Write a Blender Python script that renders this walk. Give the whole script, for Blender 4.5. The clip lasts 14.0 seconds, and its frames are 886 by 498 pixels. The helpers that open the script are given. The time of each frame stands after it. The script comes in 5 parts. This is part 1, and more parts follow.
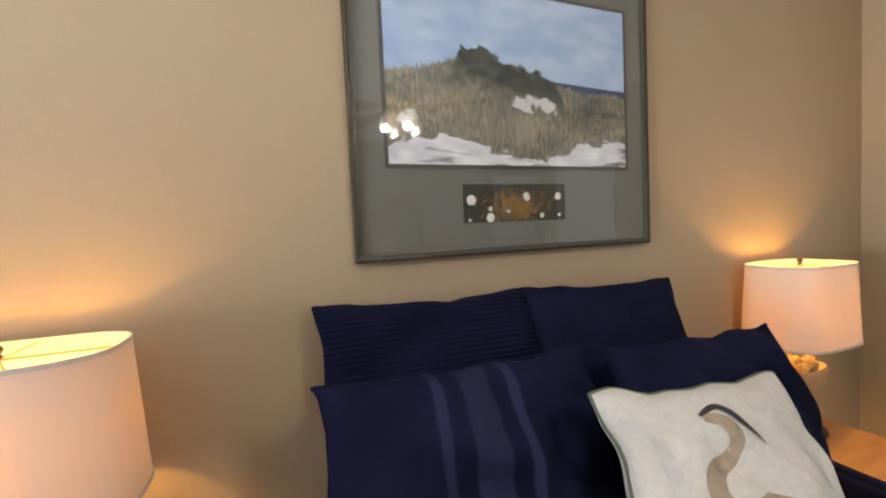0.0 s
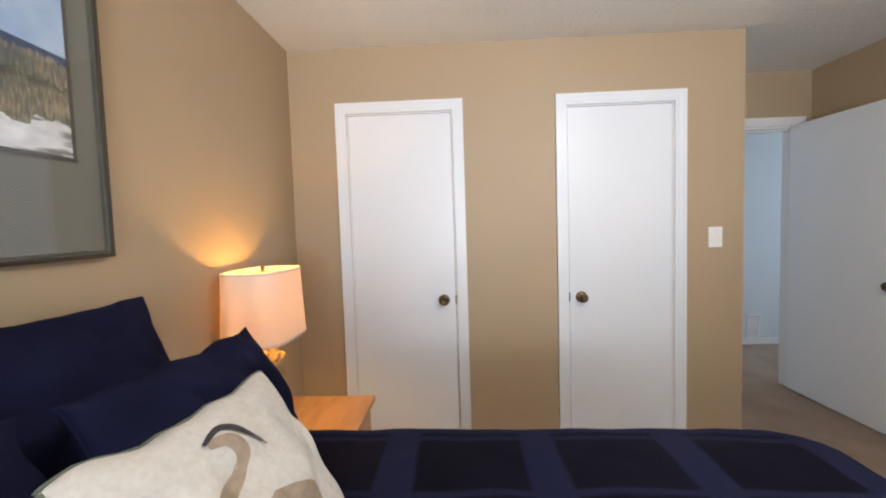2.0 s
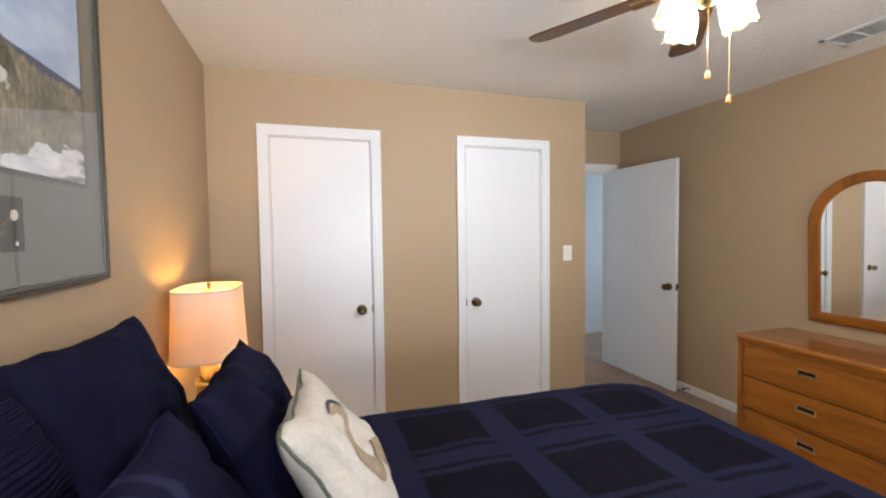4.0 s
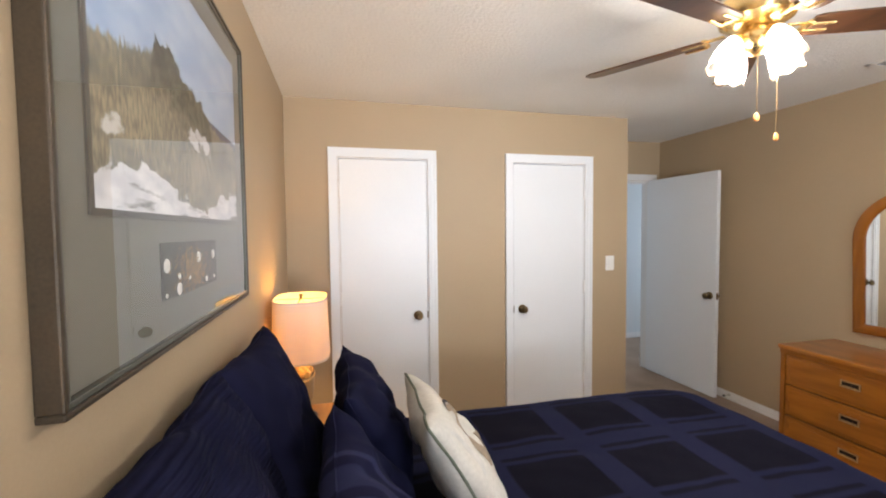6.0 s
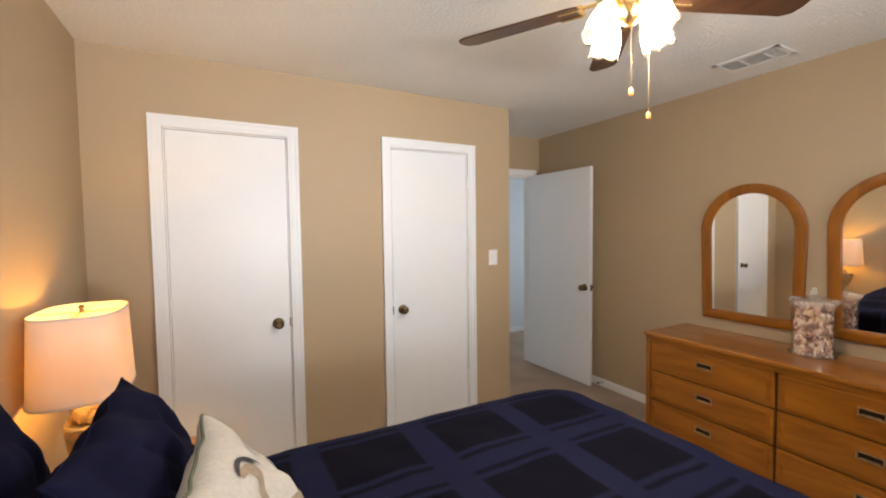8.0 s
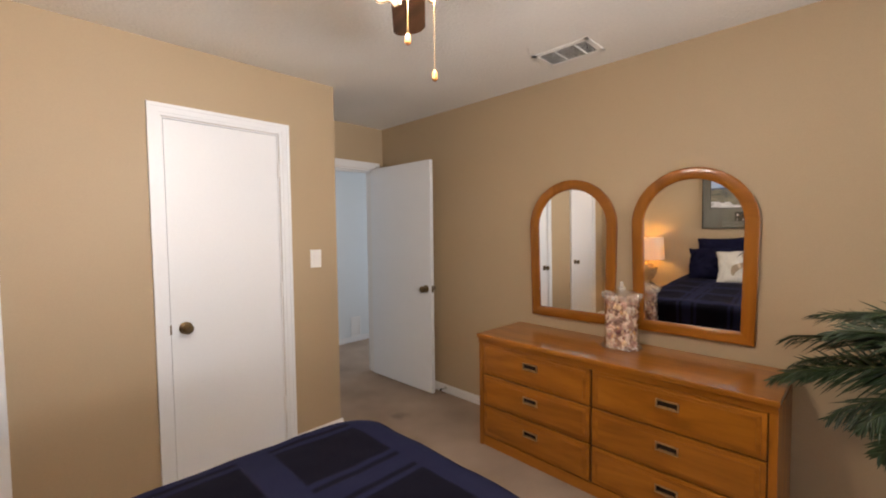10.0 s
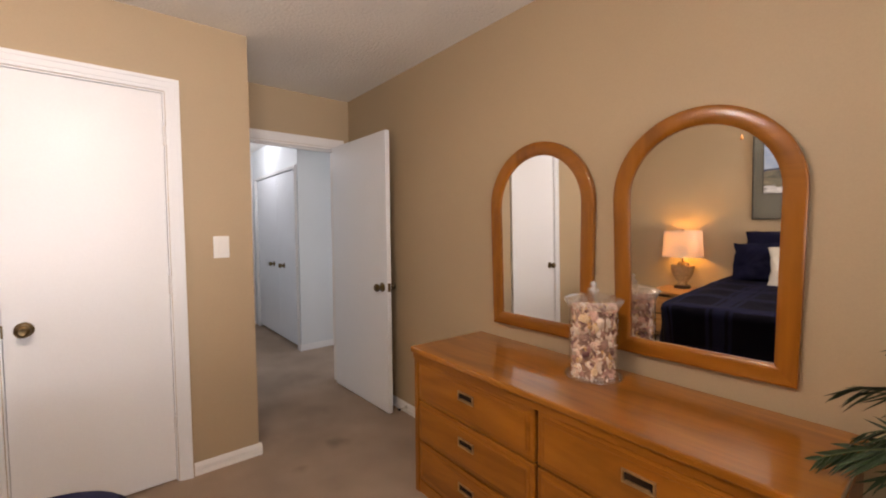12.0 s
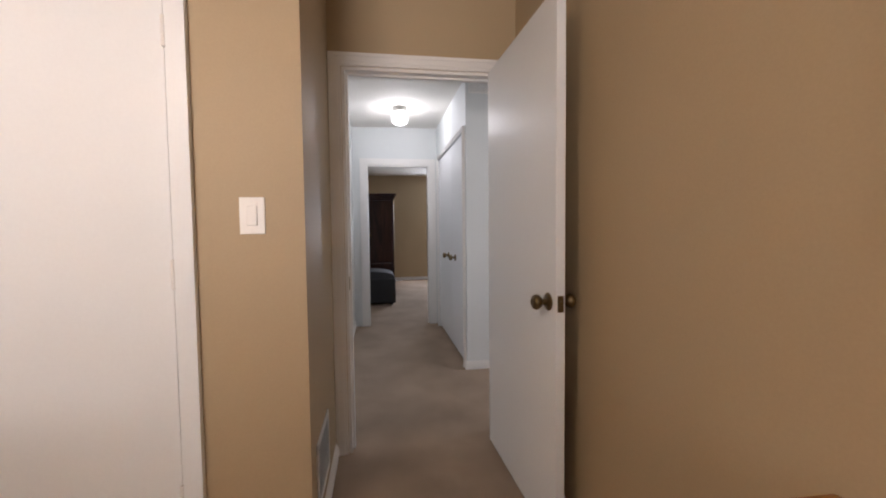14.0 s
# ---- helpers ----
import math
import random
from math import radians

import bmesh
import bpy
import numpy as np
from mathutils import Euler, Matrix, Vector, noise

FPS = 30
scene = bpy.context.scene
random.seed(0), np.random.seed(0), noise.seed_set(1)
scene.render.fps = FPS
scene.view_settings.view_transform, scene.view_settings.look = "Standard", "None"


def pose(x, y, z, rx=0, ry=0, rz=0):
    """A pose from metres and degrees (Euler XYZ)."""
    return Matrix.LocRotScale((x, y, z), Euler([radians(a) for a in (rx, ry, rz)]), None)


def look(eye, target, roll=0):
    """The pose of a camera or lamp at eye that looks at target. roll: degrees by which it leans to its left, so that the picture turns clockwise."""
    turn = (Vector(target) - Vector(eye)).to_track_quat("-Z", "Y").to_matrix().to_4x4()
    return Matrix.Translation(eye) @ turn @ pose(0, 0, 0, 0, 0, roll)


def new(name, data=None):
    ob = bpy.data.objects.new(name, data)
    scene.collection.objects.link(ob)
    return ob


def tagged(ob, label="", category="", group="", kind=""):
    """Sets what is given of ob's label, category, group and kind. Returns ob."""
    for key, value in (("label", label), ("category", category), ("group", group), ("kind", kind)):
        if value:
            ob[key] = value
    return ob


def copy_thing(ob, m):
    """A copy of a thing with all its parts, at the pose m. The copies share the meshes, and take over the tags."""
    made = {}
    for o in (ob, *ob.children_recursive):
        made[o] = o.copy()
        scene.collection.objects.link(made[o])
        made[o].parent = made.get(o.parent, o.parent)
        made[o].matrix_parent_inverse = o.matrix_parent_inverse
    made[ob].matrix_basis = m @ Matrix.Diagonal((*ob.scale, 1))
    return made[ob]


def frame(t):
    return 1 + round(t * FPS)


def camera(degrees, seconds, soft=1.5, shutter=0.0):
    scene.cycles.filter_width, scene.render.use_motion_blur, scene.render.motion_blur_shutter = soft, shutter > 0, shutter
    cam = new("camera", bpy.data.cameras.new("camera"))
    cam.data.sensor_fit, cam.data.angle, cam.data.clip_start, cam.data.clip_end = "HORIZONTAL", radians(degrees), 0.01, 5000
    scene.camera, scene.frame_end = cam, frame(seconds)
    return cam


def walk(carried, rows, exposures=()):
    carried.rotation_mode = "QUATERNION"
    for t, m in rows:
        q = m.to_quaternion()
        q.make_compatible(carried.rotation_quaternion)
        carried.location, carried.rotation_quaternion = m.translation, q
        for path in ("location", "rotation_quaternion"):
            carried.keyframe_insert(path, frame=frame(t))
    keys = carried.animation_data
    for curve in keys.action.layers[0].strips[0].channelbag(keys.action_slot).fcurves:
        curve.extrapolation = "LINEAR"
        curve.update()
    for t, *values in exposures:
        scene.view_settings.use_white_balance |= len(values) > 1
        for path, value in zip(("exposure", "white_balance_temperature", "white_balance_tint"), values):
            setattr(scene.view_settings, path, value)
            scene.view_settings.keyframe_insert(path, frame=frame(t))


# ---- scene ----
cam = camera(94.4, 14.0, soft=2.0)
PATH = [
    (0, (0.368, 0.322, 1.393), (1.085, 2.186, 1.292), -2.6),
    (0.5, (0.408, 0.414, 1.39), (1.639, 1.986, 1.284), -2.7),
    (1, (0.409, 0.385, 1.402), (2.017, 1.569, 1.293), -2.5),
    (1.5, (0.445, 0.384, 1.39), (2.317, 1.078, 1.274), -2.3),
    (2, (0.434, 0.42, 1.37), (2.428, 0.503, 1.254), -1.8),
    (2.5, (0.366, 0.508, 1.365), (2.295, -0.005, 1.25), -1.3),
    (4.8, (0.018, 0.969, 1.511), (1.922, 0.362, 1.426), -0.7),
    (5, (-0.002, 0.993, 1.531), (1.917, 0.435, 1.442), -0.7),
    (5.5, (-0.022, 1.045, 1.555), (1.913, 0.548, 1.463), -0.6),
    (6, (-0.036, 1.08, 1.536), (1.902, 0.594, 1.445), -0.6),
    (6.5, (0.019, 1.055, 1.515), (1.95, 0.545, 1.42), -0.7),
    (7, (0.098, 0.997, 1.502), (2.002, 0.392, 1.402), -0.7),
    (7.5, (0.164, 0.915, 1.49), (2.01, 0.151, 1.392), -0.7),
    (8, (0.23, 0.824, 1.478), (1.987, -0.127, 1.383), -0.7),
    (8.5, (0.292, 0.701, 1.477), (1.954, -0.408, 1.38), -0.6),
    (9, (0.341, 0.577, 1.472), (1.911, -0.659, 1.374), -0.6),
    (11.3, (0.306, -0.235, 1.387), (1.605, -1.754, 1.304), -0.7),
    (11.5, (0.296, -0.338, 1.383), (1.654, -1.803, 1.293), -0.7),
    (12, (0.379, -0.615, 1.335), (1.928, -1.876, 1.241), -0.5),
    (12.5, (0.523, -0.904, 1.299), (2.281, -1.854, 1.202), -0.4),
    (13, (0.73, -1.184, 1.253), (2.626, -1.814, 1.155), -0.3),
    (13.5, (1.065, -1.353, 1.228), (3.02, -1.764, 1.128), -0.4),
    (14, (1.502, -1.515, 1.199), (3.476, -1.821, 1.101), -0.6),
]
EXPOSURES = [
    (0.0, -0.33, 5650, 11), (0.5, -0.12, 5300, 11), (1.0, -0.04, 5550, 13), (2.5, -0.09, 5600, 12), (5.0, 0.02, 5780, 13), (7.0, 0.02, 5900, 13), (8.0, -0.06, 6120, 14),
    (9.0, -0.08, 6130, 15), (11.5, -0.04, 6700, 23), (12.5, -0.06, 6700, 24), (13.0, -0.13, 6250, 17), (13.5, -0.14, 6350, 19), (14.0, -0.12, 6750, 23),
]
walk(cam, [(t, look(eye, target, roll)) for t, eye, target, roll in PATH], EXPOSURES)

# ---- light and exposure ----
world = bpy.data.worlds.new("sky")
scene.world = world
world.use_nodes = True
_wn = world.node_tree.nodes
_sky = _wn.new("ShaderNodeTexSky")
_sky.sky_type, _sky.sun_disc = "NISHITA", False
_sky.sun_elevation, _sky.sun_rotation = radians(48), radians(160)
world.node_tree.links.new(_sky.outputs[0], _wn["Background"].inputs[0])
_wn["Background"].inputs[1].default_value = 0.15

_sun = new("sun", bpy.data.lights.new("sun", "SUN"))
_sun.data.energy, _sun.data.angle, _sun.data.color = 2.5, radians(0.5), (1, 0.95, 0.86)
_sun.matrix_world = look((0, 0, 0), (math.sin(radians(-20)), math.cos(radians(-20)), -math.tan(radians(48))))

DAY = (0.86, 0.93, 1.0)


def area_lamp(name, eye, target, w, h, power, color=DAY, spread=180):
    la = bpy.data.lights.new(name, "AREA")
    la.shape, la.size, la.size_y, la.energy, la.color = "RECTANGLE", w, h, power, color
    la.spread = radians(spread)
    ob = new(name, la)
    ob.matrix_world = look(eye, target)
    return ob


def bulb(name, at, power, color, radius=0.03):
    la = bpy.data.lights.new(name, "POINT")
    la.energy, la.color, la.shadow_soft_size = power, color, radius
    ob = new(name, la)
    ob.location = at
    return ob


WARM = (1.0, 0.49, 0.06)
area_lamp("window_light", (-2.225, -0.05, 1.475), (2, -0.05, 2.4), 1.8, 1.22, 17, spread=150)
area_lamp("window_ground_light", (-2.19, -0.05, 1.2), (0.3, 0.05, 3.0), 1.7, 0.66, 71, (0.97, 0.96, 0.90), spread=92)
# The hall lamp is an added fill, out of view; no window unit stands there.
area_lamp("hall_fill_light", (4.35, -4.45, 1.5), (4.35, -1, 1.3), 0.9, 1.2, 16)
area_lamp("far_window_light", (11.36, -3.31, 1.4), (8, -2.8, 0.4), 0.95, 1.2, 120, (0.72, 0.86, 1.0))
FAN_ARMS = (170, 80, -10, -100)
for _k, _a in enumerate(FAN_ARMS):
    bulb("fan_bulb", (1.208 + 0.122 * math.cos(radians(_a)), -0.458 + 0.122 * math.sin(radians(_a)), 2.13), 17, (1.0, 0.89, 0.74), 0.03)
for _x, _z in ((2.183, 1.05), (-0.118, 1.055)):
    bulb("lamp_bulb", (_x, 1.283, _z), 9.5 if _x > 0 else 6.0, WARM, 0.03)
bulb("hall_bulb", (5.80, -1.745, 2.33), 11, (0.88, 0.95, 1.0), 0.07)


# ---- materials ----


def material(name, color, rough=0.6, metal=0.0, vary=0.12, scale=3.0, fine=60.0, bump=0.1, dist=0.002, coat=0.0, spec=0.5):
    """A surface with broad stains and fine grain in colour and relief."""
    m = bpy.data.materials.new(name)
    m.use_nodes = True
    nt = m.node_tree
    n, ln = nt.nodes, nt.links.new
    b = n["Principled BSDF"]
    co = n.new("ShaderNodeTexCoord")
    big, small = n.new("ShaderNodeTexNoise"), n.new("ShaderNodeTexNoise")
    big.inputs["Scale"].default_value, small.inputs["Scale"].default_value = scale, fine
    big.inputs["Detail"].default_value, small.inputs["Detail"].default_value = 4, 3
    ln(co.outputs["Object"], big.inputs["Vector"])
    ln(co.outputs["Object"], small.inputs["Vector"])
    mixf = n.new("ShaderNodeMath")
    mixf.operation = "ADD"
    ln(big.outputs[0], mixf.inputs[0])
    ln(small.outputs[0], mixf.inputs[1])
    mr = n.new("ShaderNodeMapRange")
    mr.inputs["From Min"].default_value, mr.inputs["From Max"].default_value = 0.6, 1.4
    mr.inputs["To Min"].default_value, mr.inputs["To Max"].default_value = 1 - vary, 1 + vary
    ln(mixf.outputs[0], mr.inputs["Value"])
    hsv = n.new("ShaderNodeHueSaturation")
    hsv.inputs["Color"].default_value = (*color, 1)
    ln(mr.outputs[0], hsv.inputs["Value"])
    ln(hsv.outputs[0], b.inputs["Base Color"])
    b.inputs["Roughness"].default_value, b.inputs["Metallic"].default_value = rough, metal
    b.inputs["Coat Weight"].default_value = coat
    b.inputs["Coat Roughness"].default_value = 0.15
    b.inputs["Specular IOR Level"].default_value = spec
    if bump:
        bp = n.new("ShaderNodeBump")
        bp.inputs["Strength"].default_value, bp.inputs["Distance"].default_value = bump, dist
        ln(small.outputs[0], bp.inputs["Height"])
        ln(bp.outputs[0], b.inputs["Normal"])
    return m


WALL = material("tan_wall_paint", (0.435, 0.328, 0.202), 0.55, vary=0.04, scale=1.5, fine=140, bump=0.13, dist=0.002)
HALLWALL = material("white_wall_paint", (0.68, 0.71, 0.71), 0.6, vary=0.04, scale=1.5, fine=140, bump=0.25)
CEIL = material("knockdown_ceiling", (0.82, 0.80, 0.75), 0.8, vary=0.05, scale=2, fine=60, bump=1.0, dist=0.006)
WHITE = material("white_gloss_paint", (0.80, 0.82, 0.835), 0.36, vary=0.02, scale=2, fine=90, bump=0.12, dist=0.001)
TRIM = material("white_trim_paint", (0.80, 0.79, 0.77), 0.4, vary=0.03, scale=6, fine=90, bump=0.08)
CARPET = material("beige_carpet", (0.335, 0.245, 0.175), 0.95, vary=0.34, scale=2.6, fine=350, bump=0.9, dist=0.006)


def carpet_stains(m, spots):
    """Old spill marks trodden into the pile: (x, y, radius, depth)."""
    n, ln = m.node_tree.nodes, m.node_tree.links.new
    co, ns = n.new("ShaderNodeTexCoord"), n.new("ShaderNodeTexNoise")
    ns.inputs["Scale"].default_value, ns.inputs["Detail"].default_value = 14, 4
    ln(co.outputs["Object"], ns.inputs["Vector"])
    hsv = n["Hue/Saturation/Value"]
    src = hsv.inputs["Value"].links[0].from_socket
    for x, y, r, depth in spots:
        d, a, mr, mu = n.new("ShaderNodeVectorMath"), n.new("ShaderNodeMath"), n.new("ShaderNodeMapRange"), n.new("ShaderNodeMath")
        d.operation, a.operation, mu.operation = "DISTANCE", "MULTIPLY_ADD", "MULTIPLY"
        d.inputs[1].default_value = (x, y, 0)
        ln(co.outputs["Object"], d.inputs[0])
        ln(ns.outputs[0], a.inputs[0])
        a.inputs[1].default_value = r * 1.4
        ln(d.outputs["Value"], a.inputs[2])
        mr.inputs["From Min"].default_value, mr.inputs["From Max"].default_value = r * 0.9, r * 1.6
        mr.inputs["To Min"].default_value, mr.inputs["To Max"].default_value = 1 - depth, 1.0
        ln(a.outputs[0], mr.inputs["Value"])
        ln(src, mu.inputs[0])
        ln(mr.outputs[0], mu.inputs[1])
        src = mu.outputs[0]
    ln(src, hsv.inputs["Value"])


carpet_stains(CARPET, [(2.765, -1.68, 0.095, 0.36), (2.63, -1.40, 0.06, 0.28), (3.3, -1.75, 0.16, 0.14), (4.1, -1.9, 0.22, 0.12)])
NAVY = material("navy_cotton", (0.020, 0.020, 0.052), 0.8, vary=0.2, scale=9, fine=500, bump=0.3, dist=0.002)
LINER = material("dark_liner", (0.055, 0.052, 0.045), 0.5)
MAT = material("sage_mat_board", (0.160, 0.157, 0.128), 0.8, vary=0.05, scale=3, fine=300, bump=0.1)
FRAMEM = material("pewter_green_frame", (0.10, 0.10, 0.08), 0.35, metal=0.3, vary=0.2, scale=12, fine=200)
BRONZE = material("bronze_frame", (0.06, 0.045, 0.028), 0.4, metal=0.4, vary=0.3, scale=12, fine=200)
BRASS = material("antique_brass", (0.17, 0.12, 0.06), 0.32, metal=0.95, vary=0.3, scale=20)
GOLD = material("polished_brass", (0.85, 0.62, 0.27), 0.24, metal=1.0, vary=0.06, scale=20)
PULLM = material("worn_brass", (0.46, 0.29, 0.13), 0.34, metal=0.75, vary=0.3, scale=40, fine=300)
CUPM = material("tarnished_cup", (0.020, 0.010, 0.005), 0.75, metal=0.0, vary=0.2, spec=0.1)
DARKW = material("dark_walnut", (0.055, 0.028, 0.016), 0.4, vary=0.35, scale=8, fine=40)
STEEL = material("hinge_metal", (0.55, 0.54, 0.50), 0.35, metal=0.8)
BLACK = material("black_void", (0.01, 0.01, 0.01), 0.8)
PLASTIC = material("white_plastic", (0.82, 0.81, 0.78), 0.35, vary=0.02, bump=0)
LINEN = material("ivory_linen", (0.55, 0.52, 0.455), 0.85, vary=0.12, scale=11, fine=420, bump=0.4, dist=0.001)
CUSHIONM = material("mottled_print_linen", (0.54, 0.51, 0.45), 0.85, vary=0.15, scale=10, fine=90, bump=0.3, dist=0.001)
PIPING = material("sage_piping", (0.12, 0.13, 0.09), 0.8)
TAUPE = material("taupe_print", (0.30, 0.23, 0.16), 0.85, vary=0.3, scale=25)
INK = material("dark_print", (0.035, 0.028, 0.03), 0.85, vary=0.3, scale=25)
CREAM = material("cream_print", (0.53, 0.51, 0.47), 0.85, vary=0.15, scale=18)
CERAMIC = material("carved_stoneware", (0.32, 0.22, 0.11), 0.5, vary=0.35, scale=30, fine=120, bump=0.8, dist=0.004)
LEAF = material("palm_leaf", (0.022, 0.045, 0.014), 0.42, vary=0.5, scale=6, fine=80)
STEM = material("palm_stem", (0.07, 0.09, 0.03), 0.6, vary=0.3, scale=10)
POT = material("wicker_pot", (0.16, 0.09, 0.045), 0.7, vary=0.4, scale=20, fine=120, bump=1.0, dist=0.005)
SOIL = material("potting_soil", (0.03, 0.022, 0.015), 0.95, vary=0.4, scale=30, bump=1, dist=0.01)


def wood(name, dark, light, rough=0.38, axis=0, coat=0.5, polish=0.16):
    """Oak with long grain along one axis."""
    m = bpy.data.materials.new(name)
    m.use_nodes = True
    n, ln = m.node_tree.nodes, m.node_tree.links.new
    b = n["Principled BSDF"]
    co, mp = n.new("ShaderNodeTexCoord"), n.new("ShaderNodeMapping")
    s = [6.5, 6.5, 6.5]
    s[axis] = 1.1
    mp.inputs["Scale"].default_value = s
    rnd = n.new("ShaderNodeObjectInfo")
    ofs = n.new("ShaderNodeVectorMath")
    ofs.operation = "SCALE"
    ofs.inputs[0].default_value = (7, 5, 3)
    ln(rnd.outputs["Random"], ofs.inputs["Scale"])
    ln(ofs.outputs[0], mp.inputs["Location"])
    ln(co.outputs["Object"], mp.inputs["Vector"])
    a, f = n.new("ShaderNodeTexNoise"), n.new("ShaderNodeTexNoise")
    a.inputs["Scale"].default_value, a.inputs["Detail"].default_value, a.inputs["Distortion"].default_value = 1.0, 5, 1.6
    f.inputs["Scale"].default_value, f.inputs["Detail"].default_value = 9.0, 4
    ln(mp.outputs[0], a.inputs["Vector"])
    ln(mp.outputs[0], f.inputs["Vector"])
    add = n.new("ShaderNodeMath")
    add.operation = "MULTIPLY_ADD"
    add.inputs[1].default_value = 0.16
    ln(f.outputs[0], add.inputs[0])
    ln(a.outputs[0], add.inputs[2])
    ramp = n.new("ShaderNodeValToRGB")
    ramp.color_ramp.elements[0].position, ramp.color_ramp.elements[0].color = 0.36, (*dark, 1)
    ramp.color_ramp.elements[1].position, ramp.color_ramp.elements[1].color = 0.78, (*light, 1)
    ln(add.outputs[0], ramp.inputs[0])
    ln(ramp.outputs[0], b.inputs["Base Color"])
    b.inputs["Roughness"].default_value, b.inputs["Coat Weight"].default_value, b.inputs["Coat Roughness"].default_value = rough, coat, polish
    b.inputs["Specular IOR Level"].default_value = 0.15
    bp = n.new("ShaderNodeBump")
    bp.inputs["Strength"].default_value, bp.inputs["Distance"].default_value = 0.15, 0.001
    ln(f.outputs[0], bp.inputs["Height"])
    ln(bp.outputs[0], b.inputs["Normal"])
    return m


OAK = wood("honey_oak", (0.20, 0.064, 0.005), (0.35, 0.124, 0.010))
OAKV = wood("honey_oak_upright", (0.195, 0.062, 0.005), (0.34, 0.119, 0.010), axis=2)
OAKN = wood("light_oak", (0.36, 0.16, 0.045), (0.54, 0.28, 0.095))
OAKTOP = wood("polished_oak_top", (0.20, 0.064, 0.005), (0.35, 0.124, 0.010), coat=1.0, polish=0.08)
# Oak darkened to paint the shade in the dresser's gaps; also backs the mirrors.
OAKSHADE = wood("shaded_oak", (0.05, 0.018, 0.004), (0.09, 0.035, 0.009))
BLADE = wood("fan_blade_walnut", (0.045, 0.020, 0.010), (0.10, 0.045, 0.022), rough=0.35)


def glassy(name, rough=0.0, color=(1, 1, 1), ior=1.45):
    m = bpy.data.materials.new(name)
    m.use_nodes = True
    b = m.node_tree.nodes["Principled BSDF"]
    b.inputs["Transmission Weight"].default_value, b.inputs["Roughness"].default_value = 1, rough
    b.inputs["Base Color"].default_value, b.inputs["IOR"].default_value = (*color, 1), ior
    return m


def pane_material(name, gloss):
    """A thin clear pane: see-through, with mirror gloss that grows at grazing angles."""
    m = bpy.data.materials.new(name)
    m.use_nodes = True
    n, ln = m.node_tree.nodes, m.node_tree.links.new
    n.remove(n["Principled BSDF"])
    tr, gl, mx, lw = n.new("ShaderNodeBsdfTransparent"), n.new("ShaderNodeBsdfGlossy"), n.new("ShaderNodeMixShader"), n.new("ShaderNodeLayerWeight")
    gl.inputs["Roughness"].default_value = 0.01
    lw.inputs["Blend"].default_value = 0.5
    pw, fr = n.new("ShaderNodeMath"), n.new("ShaderNodeMath")
    pw.operation, fr.operation, fr.use_clamp = "POWER", "MULTIPLY_ADD", True
    pw.inputs[1].default_value = 4.0
    ln(lw.outputs["Facing"], pw.inputs[0])
    ln(pw.outputs[0], fr.inputs[0])
    fr.inputs[1].default_value, fr.inputs[2].default_value = 0.9, gloss
    ln(fr.outputs[0], mx.inputs[0])
    ln(tr.outputs[0], mx.inputs[1])
    ln(gl.outputs[0], mx.inputs[2])
    ln(mx.outputs[0], n["Material Output"].inputs[0])
    return m


PANE = pane_material("picture_glass", 0.075)
JARGLASS = pane_material("jar_glass", 0.13)
MIRROR = bpy.data.materials.new("mirror_silver")
MIRROR.use_nodes = True
_b = MIRROR.node_tree.nodes["Principled BSDF"]
_b.inputs["Base Color"].default_value, _b.inputs["Metallic"].default_value, _b.inputs["Roughness"].default_value = (0.88, 0.89, 0.88, 1), 1, 0.01


def glow(name, color, strength):
    m = bpy.data.materials.new(name)
    m.use_nodes = True
    b = m.node_tree.nodes["Principled BSDF"]
    b.inputs["Base Color"].default_value = (0.85, 0.83, 0.78, 1)
    b.inputs["Emission Color"].default_value, b.inputs["Emission Strength"].default_value = (*color, 1), strength
    return m


# ---- mesh helpers ----


def box(bm, x0, y0, z0, x1, y1, z1, bevel=0.0, seg=2):
    r = bmesh.ops.create_cube(bm, size=1)
    bmesh.ops.transform(bm, matrix=Matrix.Translation(((x0 + x1) / 2, (y0 + y1) / 2, (z0 + z1) / 2)) @ Matrix.Diagonal((abs(x1 - x0), abs(y1 - y0), abs(z1 - z0), 1)), verts=r["verts"])
    if bevel:
        es = list({e for v in r["verts"] for e in v.link_edges})
        bmesh.ops.bevel(bm, geom=es, offset=bevel, segments=seg, profile=0.6, affect="EDGES")
    return bm


def boxes(*rows, bevel=0.0):
    bm = bmesh.new()
    for r in rows:
        box(bm, *r, bevel=bevel)
    return bm


def lathe(profile, seg=32, axis="z", cap=True):
    """A turned body from (radius, height) pairs."""
    bm = bmesh.new()
    rings = []
    for r, h in profile:
        rings.append([bm.verts.new((max(r, 1e-4) * math.cos(2 * math.pi * k / seg), max(r, 1e-4) * math.sin(2 * math.pi * k / seg), h)) for k in range(seg)])
    for a, b in zip(rings, rings[1:]):
        for k in range(seg):
            bm.faces.new((a[k], a[(k + 1) % seg], b[(k + 1) % seg], b[k]))
    if cap:
        bm.faces.new(rings[0][::-1])
        bm.faces.new(rings[-1])
    if axis == "x":
        bmesh.ops.rotate(bm, verts=bm.verts, matrix=Matrix.Rotation(radians(90), 3, "Y"))
    if axis == "y":
        bmesh.ops.rotate(bm, verts=bm.verts, matrix=Matrix.Rotation(radians(-90), 3, "X"))
    return bm


